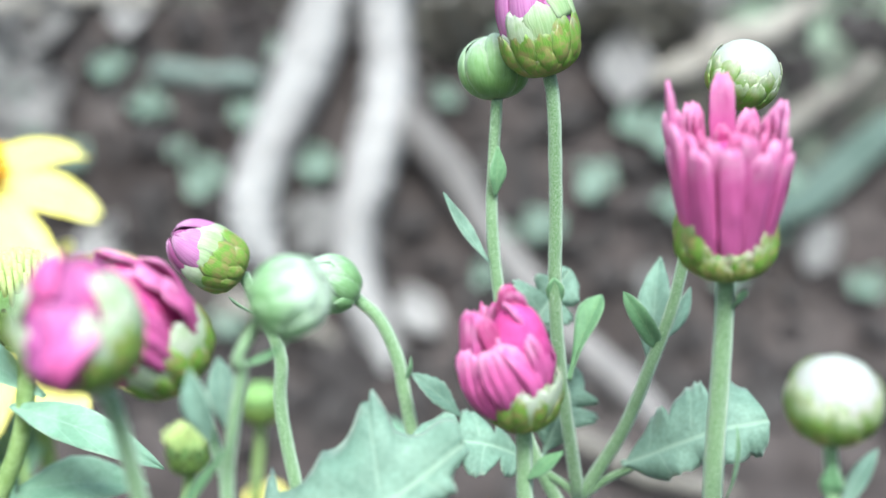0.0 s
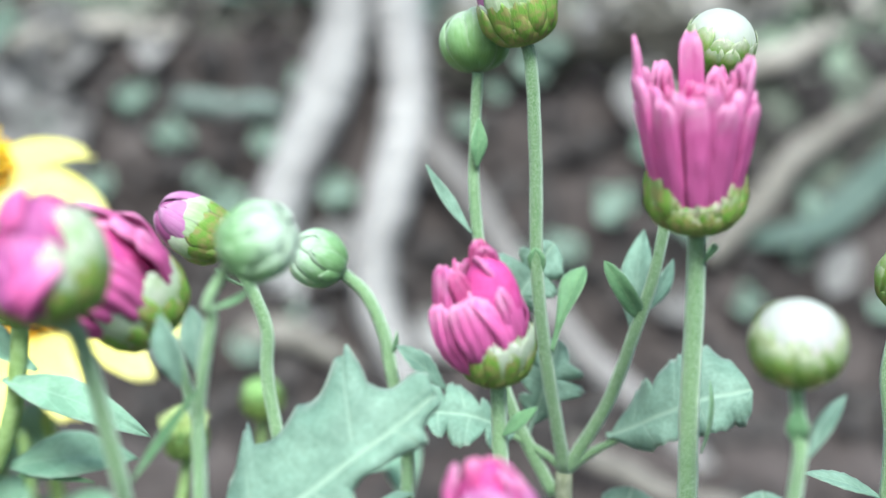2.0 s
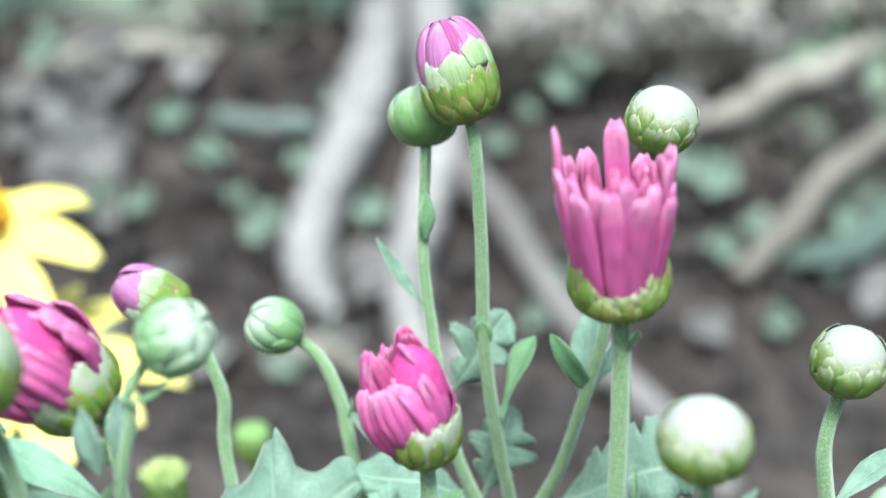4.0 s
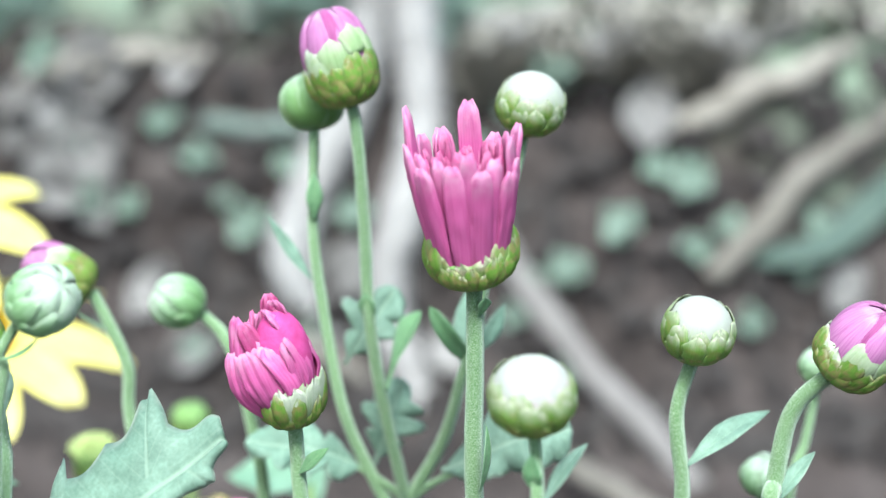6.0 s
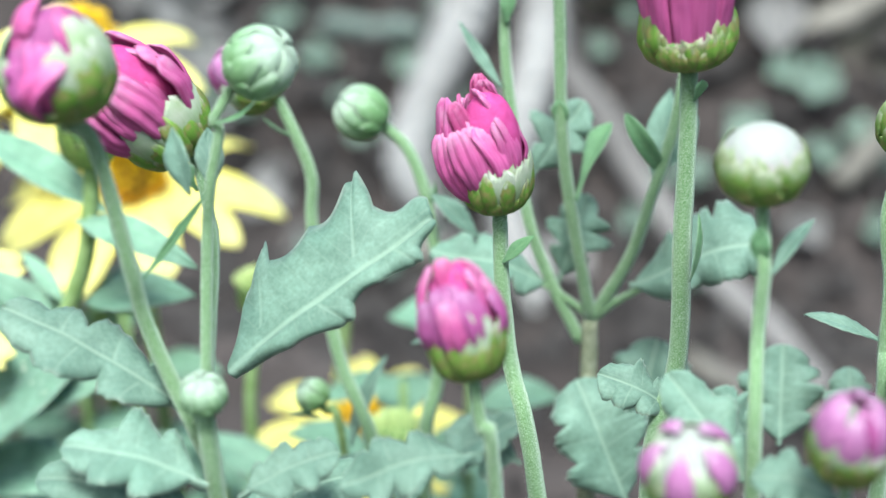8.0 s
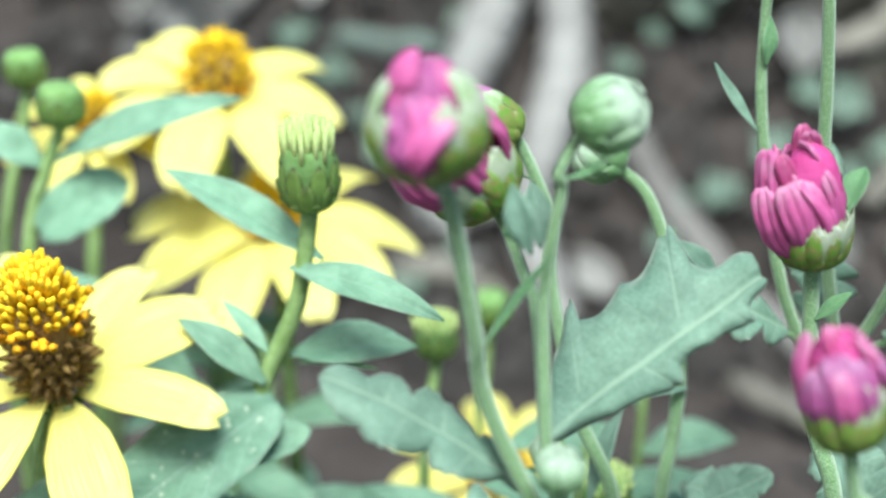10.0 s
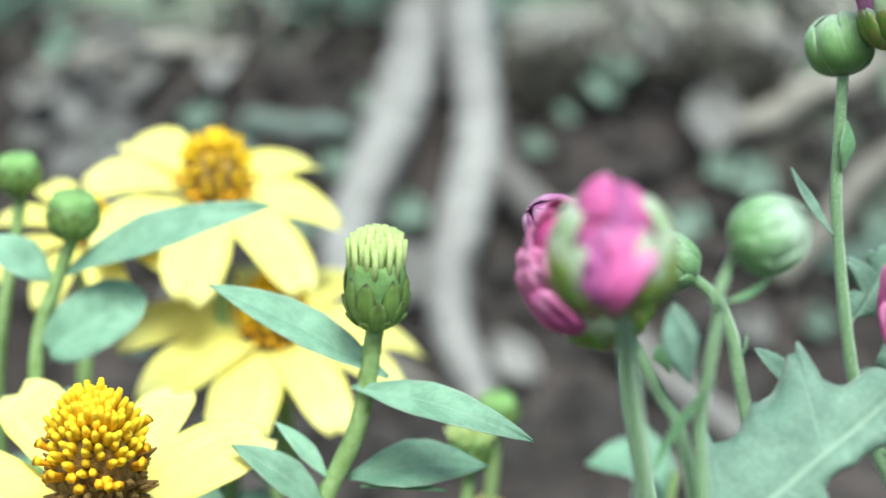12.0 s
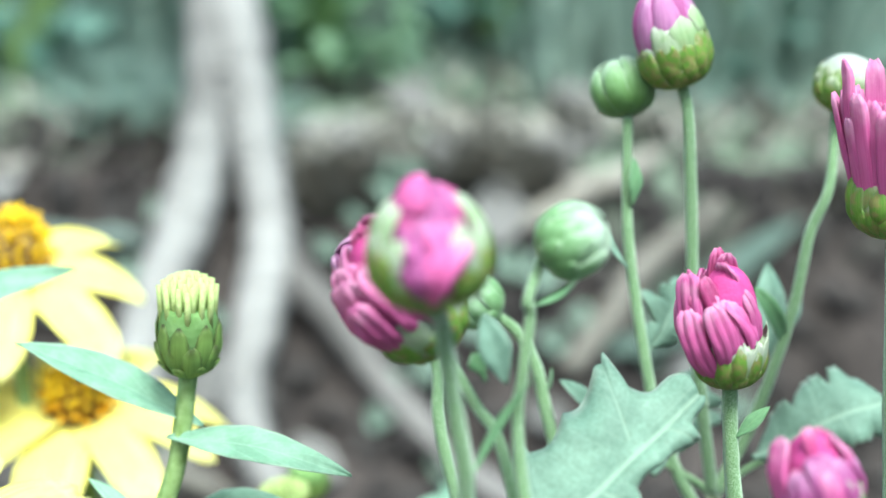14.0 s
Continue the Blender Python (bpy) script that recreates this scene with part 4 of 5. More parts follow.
# ---- green growth further off ----
def bush(at, size, height, seed, material=BUSH, n=150, label="leafy green bush standing on the verge", leaf_size=1.0):
    rng = random.Random(seed)
    p = thing("bush", at, label, "bush", "bushes")
    for k in range(5):
        a = k * 1.3 + rng.uniform(-0.3, 0.3)
        tip = Vector(at) + Vector((math.cos(a) * size * 0.4, math.sin(a) * size * 0.3, height * rng.uniform(0.7, 1)))
        stem(p, [at, Vector(at).lerp(tip, 0.5) + Vector((0, 0, height * 0.1)), tip], 0.006, 0.003, STEM_Z, name="twig")
    bm = bmesh.new()
    lay = bm.verts.layers.float_vector.new("blade")
    for k in range(n):
        q = Vector(at) + Vector((rng.gauss(0, size * 0.3), rng.gauss(0, size * 0.25), height * rng.uniform(0.02, 1.0)))
        d = Vector((rng.uniform(-1, 1), rng.uniform(-1, 0.6), rng.uniform(-0.35, 0.35))).normalized()
        s = d.cross(Vector((0, -0.3, 1))).normalized()
        u = s.cross(d)
        ln, w = leaf_size * rng.uniform(0.016, 0.032), leaf_size * rng.uniform(0.005, 0.010)
        row = []
        for j in range(4):
            v = j / 3
            ww = w * between(LANCE, v)
            for x in (-1, 0, 1):
                vert = bm.verts.new(q + d * ln * v + s * x * ww + u * (abs(x) * ww * 0.3 + 0.25 * ln * v * (1 - v) * 2))
                vert[lay] = (x, v, 0)
                row.append(vert)
        for j in range(3):
            for i in range(2):
                bm.faces.new((row[j * 3 + i], row[j * 3 + i + 1], row[j * 3 + i + 4], row[j * 3 + i + 3]))
    own(part("foliage", bm, material, None), p)
    return p


rng = random.Random(31)
for y, half, step, size, height in ((1.30, 1.3, 0.30, 0.32, 0.16), (1.80, 1.9, 0.52, 0.55, 0.30)):
    for k in range(int(2 * half / step) + 1):
        x, q = -half + step * k + rng.uniform(-0.05, 0.05), y + rng.uniform(-0.04, 0.04)
        if y > 0.8 or rng.random() < 0.72:
            bush((x, q, ground_height(x, q) - 0.004), size * rng.uniform(0.85, 1.1), height * rng.uniform(0.7, 1.2), int(y * 100) + k, n=int(300 + 620 * size), leaf_size=0.6 + 0.5 * y)


# low plants at the lip of the bank
for k, (x, y, size, height, material, label) in enumerate((
    (-0.135, 0.70, 0.085, 0.075, TEAL, "low plant with blue-green leaves on the verge"), (-0.265, 0.71, 0.10, 0.08, TEAL, "low plant with blue-green leaves on the verge"),
    (0.005, 0.76, 0.075, 0.085, FRESH, "low fresh green plant on the verge"), (0.105, 0.80, 0.10, 0.09, TEAL, "low plant with blue-green leaves on the verge"), (0.235, 0.76, 0.11, 0.10, TEAL, "low plant with blue-green leaves on the verge"),
    (-0.055, 0.84, 0.09, 0.10, FRESH, "low fresh green plant on the verge"),
)):
    bush((x, y, ground_height(x, y) - 0.004), size, height, 500 + k, material, 60 if x < -0.1 else 110, label, 0.9)


def ground_cover(name, material, label, seed, n, y0, deep, wide, long_, upright=0.0, x0=-9.0):
    """Short grass on the verge."""
    rng = random.Random(seed)
    bm = bmesh.new()
    lay = bm.verts.layers.float_vector.new("blade")
    for k in range(n):
        y = y0 + deep * rng.random() ** 1.5
        x = rng.uniform(-wide, wide) if k % 2 else rng.uniform(-wide, wide) * 0.5
        if x < x0 or (name == "grass" and x > -0.03 and (k % 7 < 5 or y < 0.70)):
            continue
        if y < y0 + 0.1 and noise.noise(Vector((x * 9, y * 9, seed))) < 0.02:
            continue
        q = Vector((x, y, ground_height(x, y) + relief(x, y) - 0.002))
        a = rng.uniform(0, 6.28)
        ln, w = long_ * rng.uniform(0.4, 1.1), rng.uniform(0.0015, 0.004)
        d = Vector((math.cos(a) * 0.8, math.sin(a) * 0.8, rng.uniform(0.4, 1.4) + upright)).normalized()
        s = Vector((-math.sin(a), math.cos(a), 0))
        vs = [bm.verts.new(q + d * ln * v + s * u * w - Vector((0, 0, 0.25 * ln * v * v))) for v, u in ((0, -0.5), (0, 0.5), (0.55, 1), (1, 0), (0.55, -1))]
        for vert, c in zip(vs, ((-.5, 0), (.5, 0), (1, .5), (0, 1), (-1, .5))):
            vert[lay] = (*c, 0)
        bm.faces.new(vs)
    return tagged(part(name, bm, material, None), label, "grass", "", "stuff")


ground_cover("grass", BUSH, "short pale green grass on the verge under the bushes", 12, 60000, 0.650, 1.1, 1.2, 0.045)
ground_cover("tall_grass", GRASS, "tall pale green grass standing on the verge", 16, 4200, 0.72, 0.6, 1.0, 0.17, 2.5)
ground_cover("dry_grass", DRY_PALE, "dry straw-coloured grass along the top of the bank", 15, 5000, 0.635, 0.5, 0.6, 0.034)
ground_cover("dry_grass", DRY_PALE, "bleached dry grass that hangs over the lip of the bank", 19, 5200, 0.622, 0.06, 0.35, 0.03, x0=-0.015)


def far_hedge():
    rng = random.Random(4)
    bm = bmesh.new()
    lay = bm.verts.layers.float_vector.new("blade")
    for k in range(9000):
        a = rng.uniform(0, 2 * math.pi)
        far = rng.uniform(5.5, 7.5)
        q = Vector((math.cos(a) * far, 1 + math.sin(a) * far, rng.uniform(0.0, 2.4)))
        d = Vector((rng.uniform(-1, 1), rng.uniform(-1, 1), rng.uniform(-0.7, 0.7))).normalized()
        s = d.orthogonal().normalized()
        ln, w = rng.uniform(0.15, 0.3), rng.uniform(0.05, 0.1)
        vs = [bm.verts.new(q + d * ln * v + s * x * w) for v, x in ((0, 0), (0.5, -1), (1, 0), (0.5, 1))]
        for vert, c in zip(vs, ((0, 0), (-1, .5), (0, 1), (1, .5))):
            vert[lay] = (*c, 0)
        bm.faces.new(vs)
    return tagged(part("hedge", bm, BUSH, None), "distant green hedge round the garden", "hedge", "", "stuff")


far_hedge()


# ---- chrysanthemum with three pink and green buds on one main stem ----
def plant_main():
    node = (-0.0305, 0.1638, 0.1479)
    p = thing("chrysanthemum", root_of(node, 0.0, 0.02), "chrysanthemum with two pink buds, a green bud and lobed grey-green leaves", "flower", "chrysanthemums")
    stem(p, [p.location, (-0.0287, 0.1597, 0.1350), node], 0.0018, 0.0013, name="main_stem")
    # round pink bud
    c = Vector((-0.0466, 0.1614, 0.1979))
    b = Vector((-0.0453, 0.1614, 0.1899))
    ax = Vector((-0.0461, 0.1621, 0.2050)) - b
    facing = Vector((-0.0593, 0.0851, 0.2147)) - c
    stem(p, [(-0.0294, 0.1612, 0.1389), (-0.0387, 0.1664, 0.1570), (-0.0403, 0.1654, 0.1678), (-0.0422, 0.1657, 0.1792), (-0.0436, 0.1646, 0.1872), b], 0.0013, 0.0012)
    wrapped_bud(p, b, ax, 0.0146, ax.length, 4, "round pink bud half wrapped in green bracts", facing)
    leaf(p, (-0.0392, 0.1668, 0.1654), (-0.0300, 0.1715, 0.1772), 0.0007, (0.5, -0.5, 0.6), LANCE, arch=-0.25, material=LEAFLET, name="bract_leaf", nv=18, nu=4, fold=0.5)
    leaf(p, (-0.0325, 0.1665, 0.1440), (-0.0613, 0.1668, 0.1606), 0.0056, (0.35, -0.45, 0.82), LOBED_B, arch=0.12, twist=0.2)
    # pink bud with folded petals
    b2 = (-0.0391, 0.1906, 0.1767)
    stem(p, [node, (-0.0325, 0.1783, 0.1650), (-0.0348, 0.1844, 0.1694), (-0.0376, 0.1896, 0.1744), b2], 0.0010, 0.0009)
    pink_bud(p, b2, (-0.52, -0.20, 0.80), 0.0154, 0.0222, 7, 0.20, PINK, "pink bud with long folded petals", lean=0.05)
    leaf(p, (-0.0345, 0.1799, 0.1744), (-0.0365, 0.1795, 0.1786), 0.0016, (0, -0.8, 0.5), SPOON, material=LEAFLET, name="bract_leaf", nv=16, nu=4)
    leaf(p, (-0.0321, 0.1790, 0.1749), (-0.0337, 0.1844, 0.1828), 0.0022, (0.3, -0.8, 0.4), LANCE, material=LEAF, name="small_leaf", nv=18, nu=6)
    # green bud on a bent neck
    ax = Vector((0.74, -0.30, 0.55)).normalized()
    b3 = Vector((-0.0223, 0.1784, 0.1947)) - ax * 0.0060
    stem(p, [node, (-0.0315, 0.1730, 0.1681), (-0.0306, 0.1746, 0.1773), (-0.0293, 0.1764, 0.1844), (-0.0297, 0.1763, 0.1867), b3], 0.0010, 0.0008)
    closed_bud(p, b3, ax, 0.0094, 0.0098, pale=True, seed=3, label="small closed green bud on a bent neck")
    leaf(p, (-0.0293, 0.1750, 0.1862), (-0.0229, 0.1754, 0.1900), 0.0006, (0.2, -0.3, 0.9), LANCE, arch=-0.3, material=LEAFLET, name="bract_leaf", nv=14, nu=4)
    leaf(p, (-0.0332, 0.1730, 0.1761), (-0.0359, 0.1757, 0.1853), 0.0022, (-0.3, -0.8, 0.4), LANCE, name="small_leaf", nv=18, nu=6)
    # the large lobed leaf and lower ones
    leaf(p, (-0.0314, 0.1760, 0.1470), (-0.0012, 0.1868, 0.1685), 0.0113, (-0.20, -0.72, 0.65), "big", None, arch=0.06, fold=0.10, wave=0.06, thick=0.0006, nv=60, label="large lobed leaf with toothed tips")
    closed_bud(p, (-0.0288, 0.1590, 0.1494), (0.05, -0.3, 0.95), 0.00589, pale=True, seed=11, label="tiny green bud")
    leaf(p, (-0.0284, 0.1559, 0.1391), (-0.0486, 0.1541, 0.1452), 0.00602, (0.1, -0.4, 0.9), LOBED, arch=0.2)
    leaf(p, (-0.0298, 0.1564, 0.1349), (-0.0537, 0.1550, 0.1394), 0.00476, (0.0, -0.45, 0.9), LOBED_B, arch=0.15)
    leaf(p, (-0.0298, 0.1649, 0.1291), (-0.0095, 0.1712, 0.1342), 0.00492, (0.1, -0.5, 0.85), LOBED, arch=0.12)
    leaf(p, (-0.0248, 0.1572, 0.1368), (-0.0113, 0.1634, 0.1414), 0.00391, (0.1, -0.5, 0.85), LOBED_B, arch=0.15)
    return p


plant_main()


def single_stem(pts, bud_at, r, label, drift=(0.0, 0.0), material=None, r_top=None):
    """An upright flower stem with its foot in the soil; pts run from low to high."""
    low = pts[0]
    foot = root_of(low, *drift)
    p = thing("chrysanthemum", foot, label, "flower", "chrysanthemums")
    mid = ((low[0] + foot[0]) / 2, (low[1] + foot[1]) / 2, (low[2] + foot[2]) / 2)
    stem(p, [foot, mid, *pts, bud_at], r * 1.35, r_top or r, material, n=10 * (len(pts) + 2))
    return p


# ---- half-open pink flower ----
def cup_flower():
    base, top = Vector((0.0359, 0.2028, 0.1871)), Vector((0.0351, 0.2033, 0.2043))
    p = single_stem([(0.0311, 0.1890, 0.1247), (0.0349, 0.1952, 0.1429), (0.0353, 0.1986, 0.1619), (0.0358, 0.2011, 0.1760)], base, 0.00146, "chrysanthemum stem with a half-open bright pink flower", (0.0, 0.01))
    ax = (top - base).normalized()
    m = frame_to(ax, base, 0.4)
    rng = random.Random(5)
    r, ch = 0.00796, 0.0148
    core = part("flower", core_bm(r * 0.84, ch, top=0.42), CORE, None, "half-open flower with upright pink strap petals in a green calyx")
    own(core, p)
    core.matrix_basis = world_of(p).inverted() @ m
    front = turn_to(m, (0.1, -1.0, 0.0))

    def rim(high, dip):
        return lambda a: high - dip * max(0.0, math.cos(a - front)) ** 2
    knob_rings(core, m, r * 0.88, ch, rng, (
        (12, 0.36, rim(0.66, 0.28), 0.02, BRACT_WOOL), (12, 0.25, rim(0.61, 0.24), 0.12, BRACT_OLD), (12, 0.25, rim(0.50, 0.15), 0.14, BRACT_OLD), (11, 0.26, rim(0.40, 0.09), 0.14, BRACT_OLD), (9, 0.29, rim(0.29, 0.0), 0.11, BRACT_OLD)))
    hgt = 0.02916
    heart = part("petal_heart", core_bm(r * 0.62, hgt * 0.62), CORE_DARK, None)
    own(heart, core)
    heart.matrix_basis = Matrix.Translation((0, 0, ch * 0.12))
    # rings of straps: count, radius low, radius middle, radius top, height, half width, material
    for count, f0, f1, f2, zt, wide, mat, spin in (
        (12, 0.64, 0.98, 1.08, 0.80, 0.225, PINK, 0.1),
        (11, 0.58, 0.90, 0.98, 0.82, 0.18, PINK, 0.35),
        (10, 0.42, 0.76, 0.76, 0.78, 0.14, PINK_DEEP, 0.2),
        (9, 0.3, 0.5, 0.50, 0.74, 0.12, PINK_DEEP, 0.5),
        (7, 0.16, 0.28, 0.3, 0.66, 0.11, PINK_DEEP, 0.0),
    ):
        for kind in range(3):
            me = strap_mesh(r * f0, r * f1, r * f2 * (1 + 0.05 * (kind - 1)), ch * 0.2, hgt * zt * (1 - 0.06 * kind), r * wide, 0.42, mat, 0.0007, 0.0, 8, 14, notch=0.5, crumple=r * 0.05, seed=kind * 2.1 + f0 * 9)
            for k in range(kind, count, 3):
                a = spin + 2 * math.pi * (k + rng.uniform(-0.2, 0.2)) / count
                s = 1 + rng.uniform(-0.07, 0.06)
                # the far and outer petals stand taller
                if f1 > 0.9:
                    way = m.to_3x3() @ Vector((math.cos(a), math.sin(a), 0))
                    s *= 1.02 + 0.11 * max(0.0, way.y) - 0.04 * max(0.0, -way.y) + 0.36 * max(0.0, -way.x - 0.55)
                piece("petal", me, m @ Matrix.Rotation(a, 4, "Z") @ Matrix.Rotation(rng.uniform(-0.035, 0.035), 4, "Y") @ Matrix.Diagonal((1, 1, s, 1)), core)
    leaf(p, (0.0363, 0.2015, 0.1824), (0.0380, 0.1999, 0.1865), 0.0012, (0.6, -0.7, 0.3), SPOON, material=LEAFLET, name="bract_leaf", nv=14, nu=4)
    leaf(p, (0.0366, 0.1933, 0.1568), (0.0378, 0.1963, 0.1669), 0.0011, (0.9, -0.4, 0.2), LANCE, material=LEAFLET, name="bract_leaf", nv=14, nu=4)
    leaf(p, (0.0353, 0.1921, 0.1352), (0.0231, 0.1917, 0.1421), 0.00442, (0.0, -0.5, 0.85), LOBED, arch=0.12)


cup_flower()


# ---- other pink buds ----
def pink_stems():
    b = Vector((0.0075, 0.1970, 0.1661))
    p = single_stem([(0.0130, 0.1892, 0.1252), (0.0092, 0.1936, 0.1416), (0.0078, 0.1956, 0.1544)], b, 0.00130, "chrysanthemum stem with an opening pink bud", (0.01, 0.01))
    pink_bud(p, b, Vector((0.0059, 0.1968, 0.1868)) - b, 0.01221, 0.02040, 9, 0.10, PINK, "opening pink bud with folded petals in a woolly green calyx", calyx=0.43, lean=0.17)
    leaf(p, (0.0080, 0.1950, 0.1585), (0.0132, 0.1948, 0.1633), 0.0012, (0.3, -0.5, 0.8), LANCE, material=LEAFLET, name="bract_leaf", nv=16, nu=4)

    b = Vector((0.0086, 0.1620, 0.1542))
    p = single_stem([(0.0110, 0.1618, 0.1402), (0.0096, 0.1613, 0.1471)], b, 0.00099, "chrysanthemum stem with a low pink bud", (0.0, 0.02))
    pink_bud(p, b, Vector((0.0058, 0.1640, 0.1697)) - b, 0.01181, 0.01680, 12, 0.05, PURPLE, "pink bud just opening above pale green bracts", calyx=0.56)
    leaf(p, (0.0098, 0.1611, 0.1437), (-0.0097, 0.1563, 0.1400), 0.00458, (0, -0.5, 0.85), LOBED_B, arch=0.14)

    b = Vector((0.0385, 0.1533, 0.1432))
    p = single_stem([(0.0381, 0.1538, 0.1390)], b, 0.00089, "short chrysanthemum stem with a white and pink bud", (0.0, 0.02))
    closed_bud(p, b, (-0.1, -0.45, 0.88), 0.01191, 0.01117, 0.7, 12, seed=21, label="white bud with pink petal tips")

    b = Vector((0.0571, 0.1547, 0.1467))
    p = single_stem([(0.0577, 0.1561, 0.1421)], b, 0.00089, "short chrysanthemum stem with a pink-tipped bud", (0.0, 0.02))
    closed_bud(p, b, (0.1, -0.35, 0.93), 0.01005, 0.01191, 0.0, 8, seed=22, label="green bud with pink petals at its tip", papery=(-0.9, -0.3, 0.1))
    leaf(p, (0.0578, 0.1570, 0.1417), (0.0459, 0.1579, 0.1440), 0.00414, (0.1, -0.5, 0.85), LOBED, arch=0.14)


pink_stems()


# ---- white and green buds ----
def pale_stems():
    c = Vector((0.0465, 0.1782, 0.1807))
    ax = Vector((0.0, -0.18, 0.98)).normalized()
    b = c - ax * 0.00579
    p = single_stem([(0.0463, 0.1680, 0.1368), (0.0465, 0.1747, 0.1561), (0.0471, 0.1756, 0.1664)], b, 0.00102, "chrysanthemum stem with a round white-topped bud", (0.0, 0.02))
    closed_bud(p, b, ax, 0.01253, 0.01159, 0.78, 7, seed=31, label="round bud, white above and green below with pink streaks")
    leaf(p, (0.0469, 0.1756, 0.1664), (0.0465, 0.1759, 0.1725), 0.00157, (-0.3, -0.9, 0.2), LANCE, material=LEAFLET, name="small_leaf", nv=18, nu=6)
    leaf(p, (0.0481, 0.1752, 0.1653), (0.0539, 0.1819, 0.1713), 0.00136, (-0.4, -0.6, 0.6), LANCE, material=LEAF, name="small_leaf", nv=20, nu=6, fold=0.4, arch=0.1)
    leaf(p, (0.0474, 0.1674, 0.1354), (0.0341, 0.1736, 0.1509), 0.00442, (-0.2, -0.5, 0.85), LOBED, arch=0.12)

    c = Vector((0.0704, 0.2140, 0.1760))
    ax = Vector((0.15, -0.25, 0.95)).normalized()
    b = c - ax * 0.00547
    p = single_stem([(0.0672, 0.2040, 0.1299), (0.0674, 0.2075, 0.1412), (0.0678, 0.2094, 0.1513), (0.0669, 0.2116, 0.1620)], b, 0.00128, "chrysanthemum stem with a pale green bud", (0.0, 0.01))
    closed_bud(p, b, ax, 0.01166, 0.01111, 0.75, 0, seed=32, label="pale bud with a white dome and green bracts")
    leaf(p, (0.0686, 0.2094, 0.1538), (0.0823, 0.2200, 0.1589), 0.00224, (-0.3, -0.5, 0.8), LANCE, nv=24, nu=6, arch=0.12, fold=0.3)
    leaf(p, (0.0666, 0.2078, 0.1419), (0.0546, 0.2084, 0.1460), 0.00186, (0.1, -0.3, 0.9), TOOTHED, nv=24, nu=6, arch=0.12)
    leaf(p, (0.0673, 0.2046, 0.1367), (0.0750, 0.1942, 0.1377), 0.00279, (0.2, -0.5, 0.8), LANCE, nv=24, nu=6, arch=0.25)

    # hooked bud with a pink tip
    c = Vector((0.0952, 0.2111, 0.1742))
    ax = Vector((0.55, -0.2, 0.8)).normalized()
    b = c - ax * 0.00681
    p = single_stem([(0.0814, 0.2048, 0.1426), (0.0826, 0.2086, 0.1521), (0.0848, 0.2107, 0.1626), (0.0892, 0.2109, 0.1684)], b, 0.00137, "bent chrysanthemum stem with a pink-tipped bud", (0.0, 0.01))
    closed_bud(p, b, ax, 0.01253, 0.01361, 0.0, 8, pale=True, seed=33, label="round green bud with pink petals at its tip")
    leaf(p, (0.0824, 0.2063, 0.1489), (0.0890, 0.2113, 0.1559), 0.00148, (-0.3, -0.6, 0.7), LANCE, nv=20, nu=6, fold=0.3)
    b = Vector((0.0826, 0.2364, 0.1352))
    p = single_stem([(0.0833, 0.2365, 0.1249)], b, 0.0009, "thin stem with a small green bud")
    closed_bud(p, b, (0.1, -0.2, 0.95), 0.00751, seed=34, pale=True, label="small round green bud")
    leaf(p, (0.0844, 0.2340, 0.1240), (0.0937, 0.2368, 0.1309), 0.00480, (-0.1, -0.5, 0.8), LOBED)
    b = Vector((0.0932, 0.2484, 0.1518))
    p = single_stem([(0.0879, 0.2425, 0.1264), (0.0911, 0.2462, 0.1409)], b, 0.0009, "thin stem with a small round bud")
    closed_bud(p, b, (0.1, -0.2, 0.95), 0.00700, seed=35, pale=True, label="small round green bud")

    # bent green bud with a pink tip
    ax = Vector((-0.80, -0.12, 0.55)).normalized()
    c = Vector((-0.0424, 0.2329, 0.1775))
    b = c - ax * 0.00577
    p = single_stem([(-0.0192, 0.2174, 0.1098), (-0.0265, 0.2228, 0.1284), (-0.0316, 0.2293, 0.1498), (-0.0318, 0.2314, 0.1603), (-0.0345, 0.2324, 0.1680)], b, 0.00113, "bent chrysanthemum stem with a green and pink bud", (0.005, 0.01))
    closed_bud(p, b, ax, 0.01043, 0.01247, 0.0, 7, pale=True, seed=41, label="green bud with a pink tip on a bent neck")
    leaf(p, (-0.0345, 0.2322, 0.1676), (-0.0397, 0.2305, 0.1716), 0.0007, (-0.2, -0.5, -0.8), LANCE, material=LEAFLET, name="bract_leaf", nv=14, nu=4)
    leaf(p, (-0.0243, 0.2186, 0.1128), (-0.0187, 0.2268, 0.1276), 0.00222, (-0.6, -0.7, 0.3), LANCE, nv=24, nu=6)
    leaf(p, (-0.0176, 0.2171, 0.1089), (-0.0274, 0.2141, 0.1122), 0.00203, (0, -0.5, 0.85), TOOTHED, nv=30)
    leaf(p, (-0.0191, 0.2163, 0.1070), (-0.0100, 0.2168, 0.1083), 0.00446, (0, -0.6, 0.8), LOBED)

    # small hooked bud
    ax = Vector((-0.72, -0.25, 0.55)).normalized()
    c = Vector((-0.0237, 0.2396, 0.1701))
    b = c - ax * 0.00484
    p = single_stem([(-0.0118, 0.2236, 0.1090), (-0.0097, 0.2278, 0.1220), (-0.0087, 0.2323, 0.1359), (-0.0116, 0.2366, 0.1518), (-0.0127, 0.2377, 0.1573), (-0.0156, 0.2392, 0.1636)], b, 0.00117, "bent chrysanthemum stem with a small closed bud", (-0.005, 0.01))
    closed_bud(p, b, ax, 0.00891, 0.00968, pale=True, seed=42, label="small closed green bud on a bent neck")
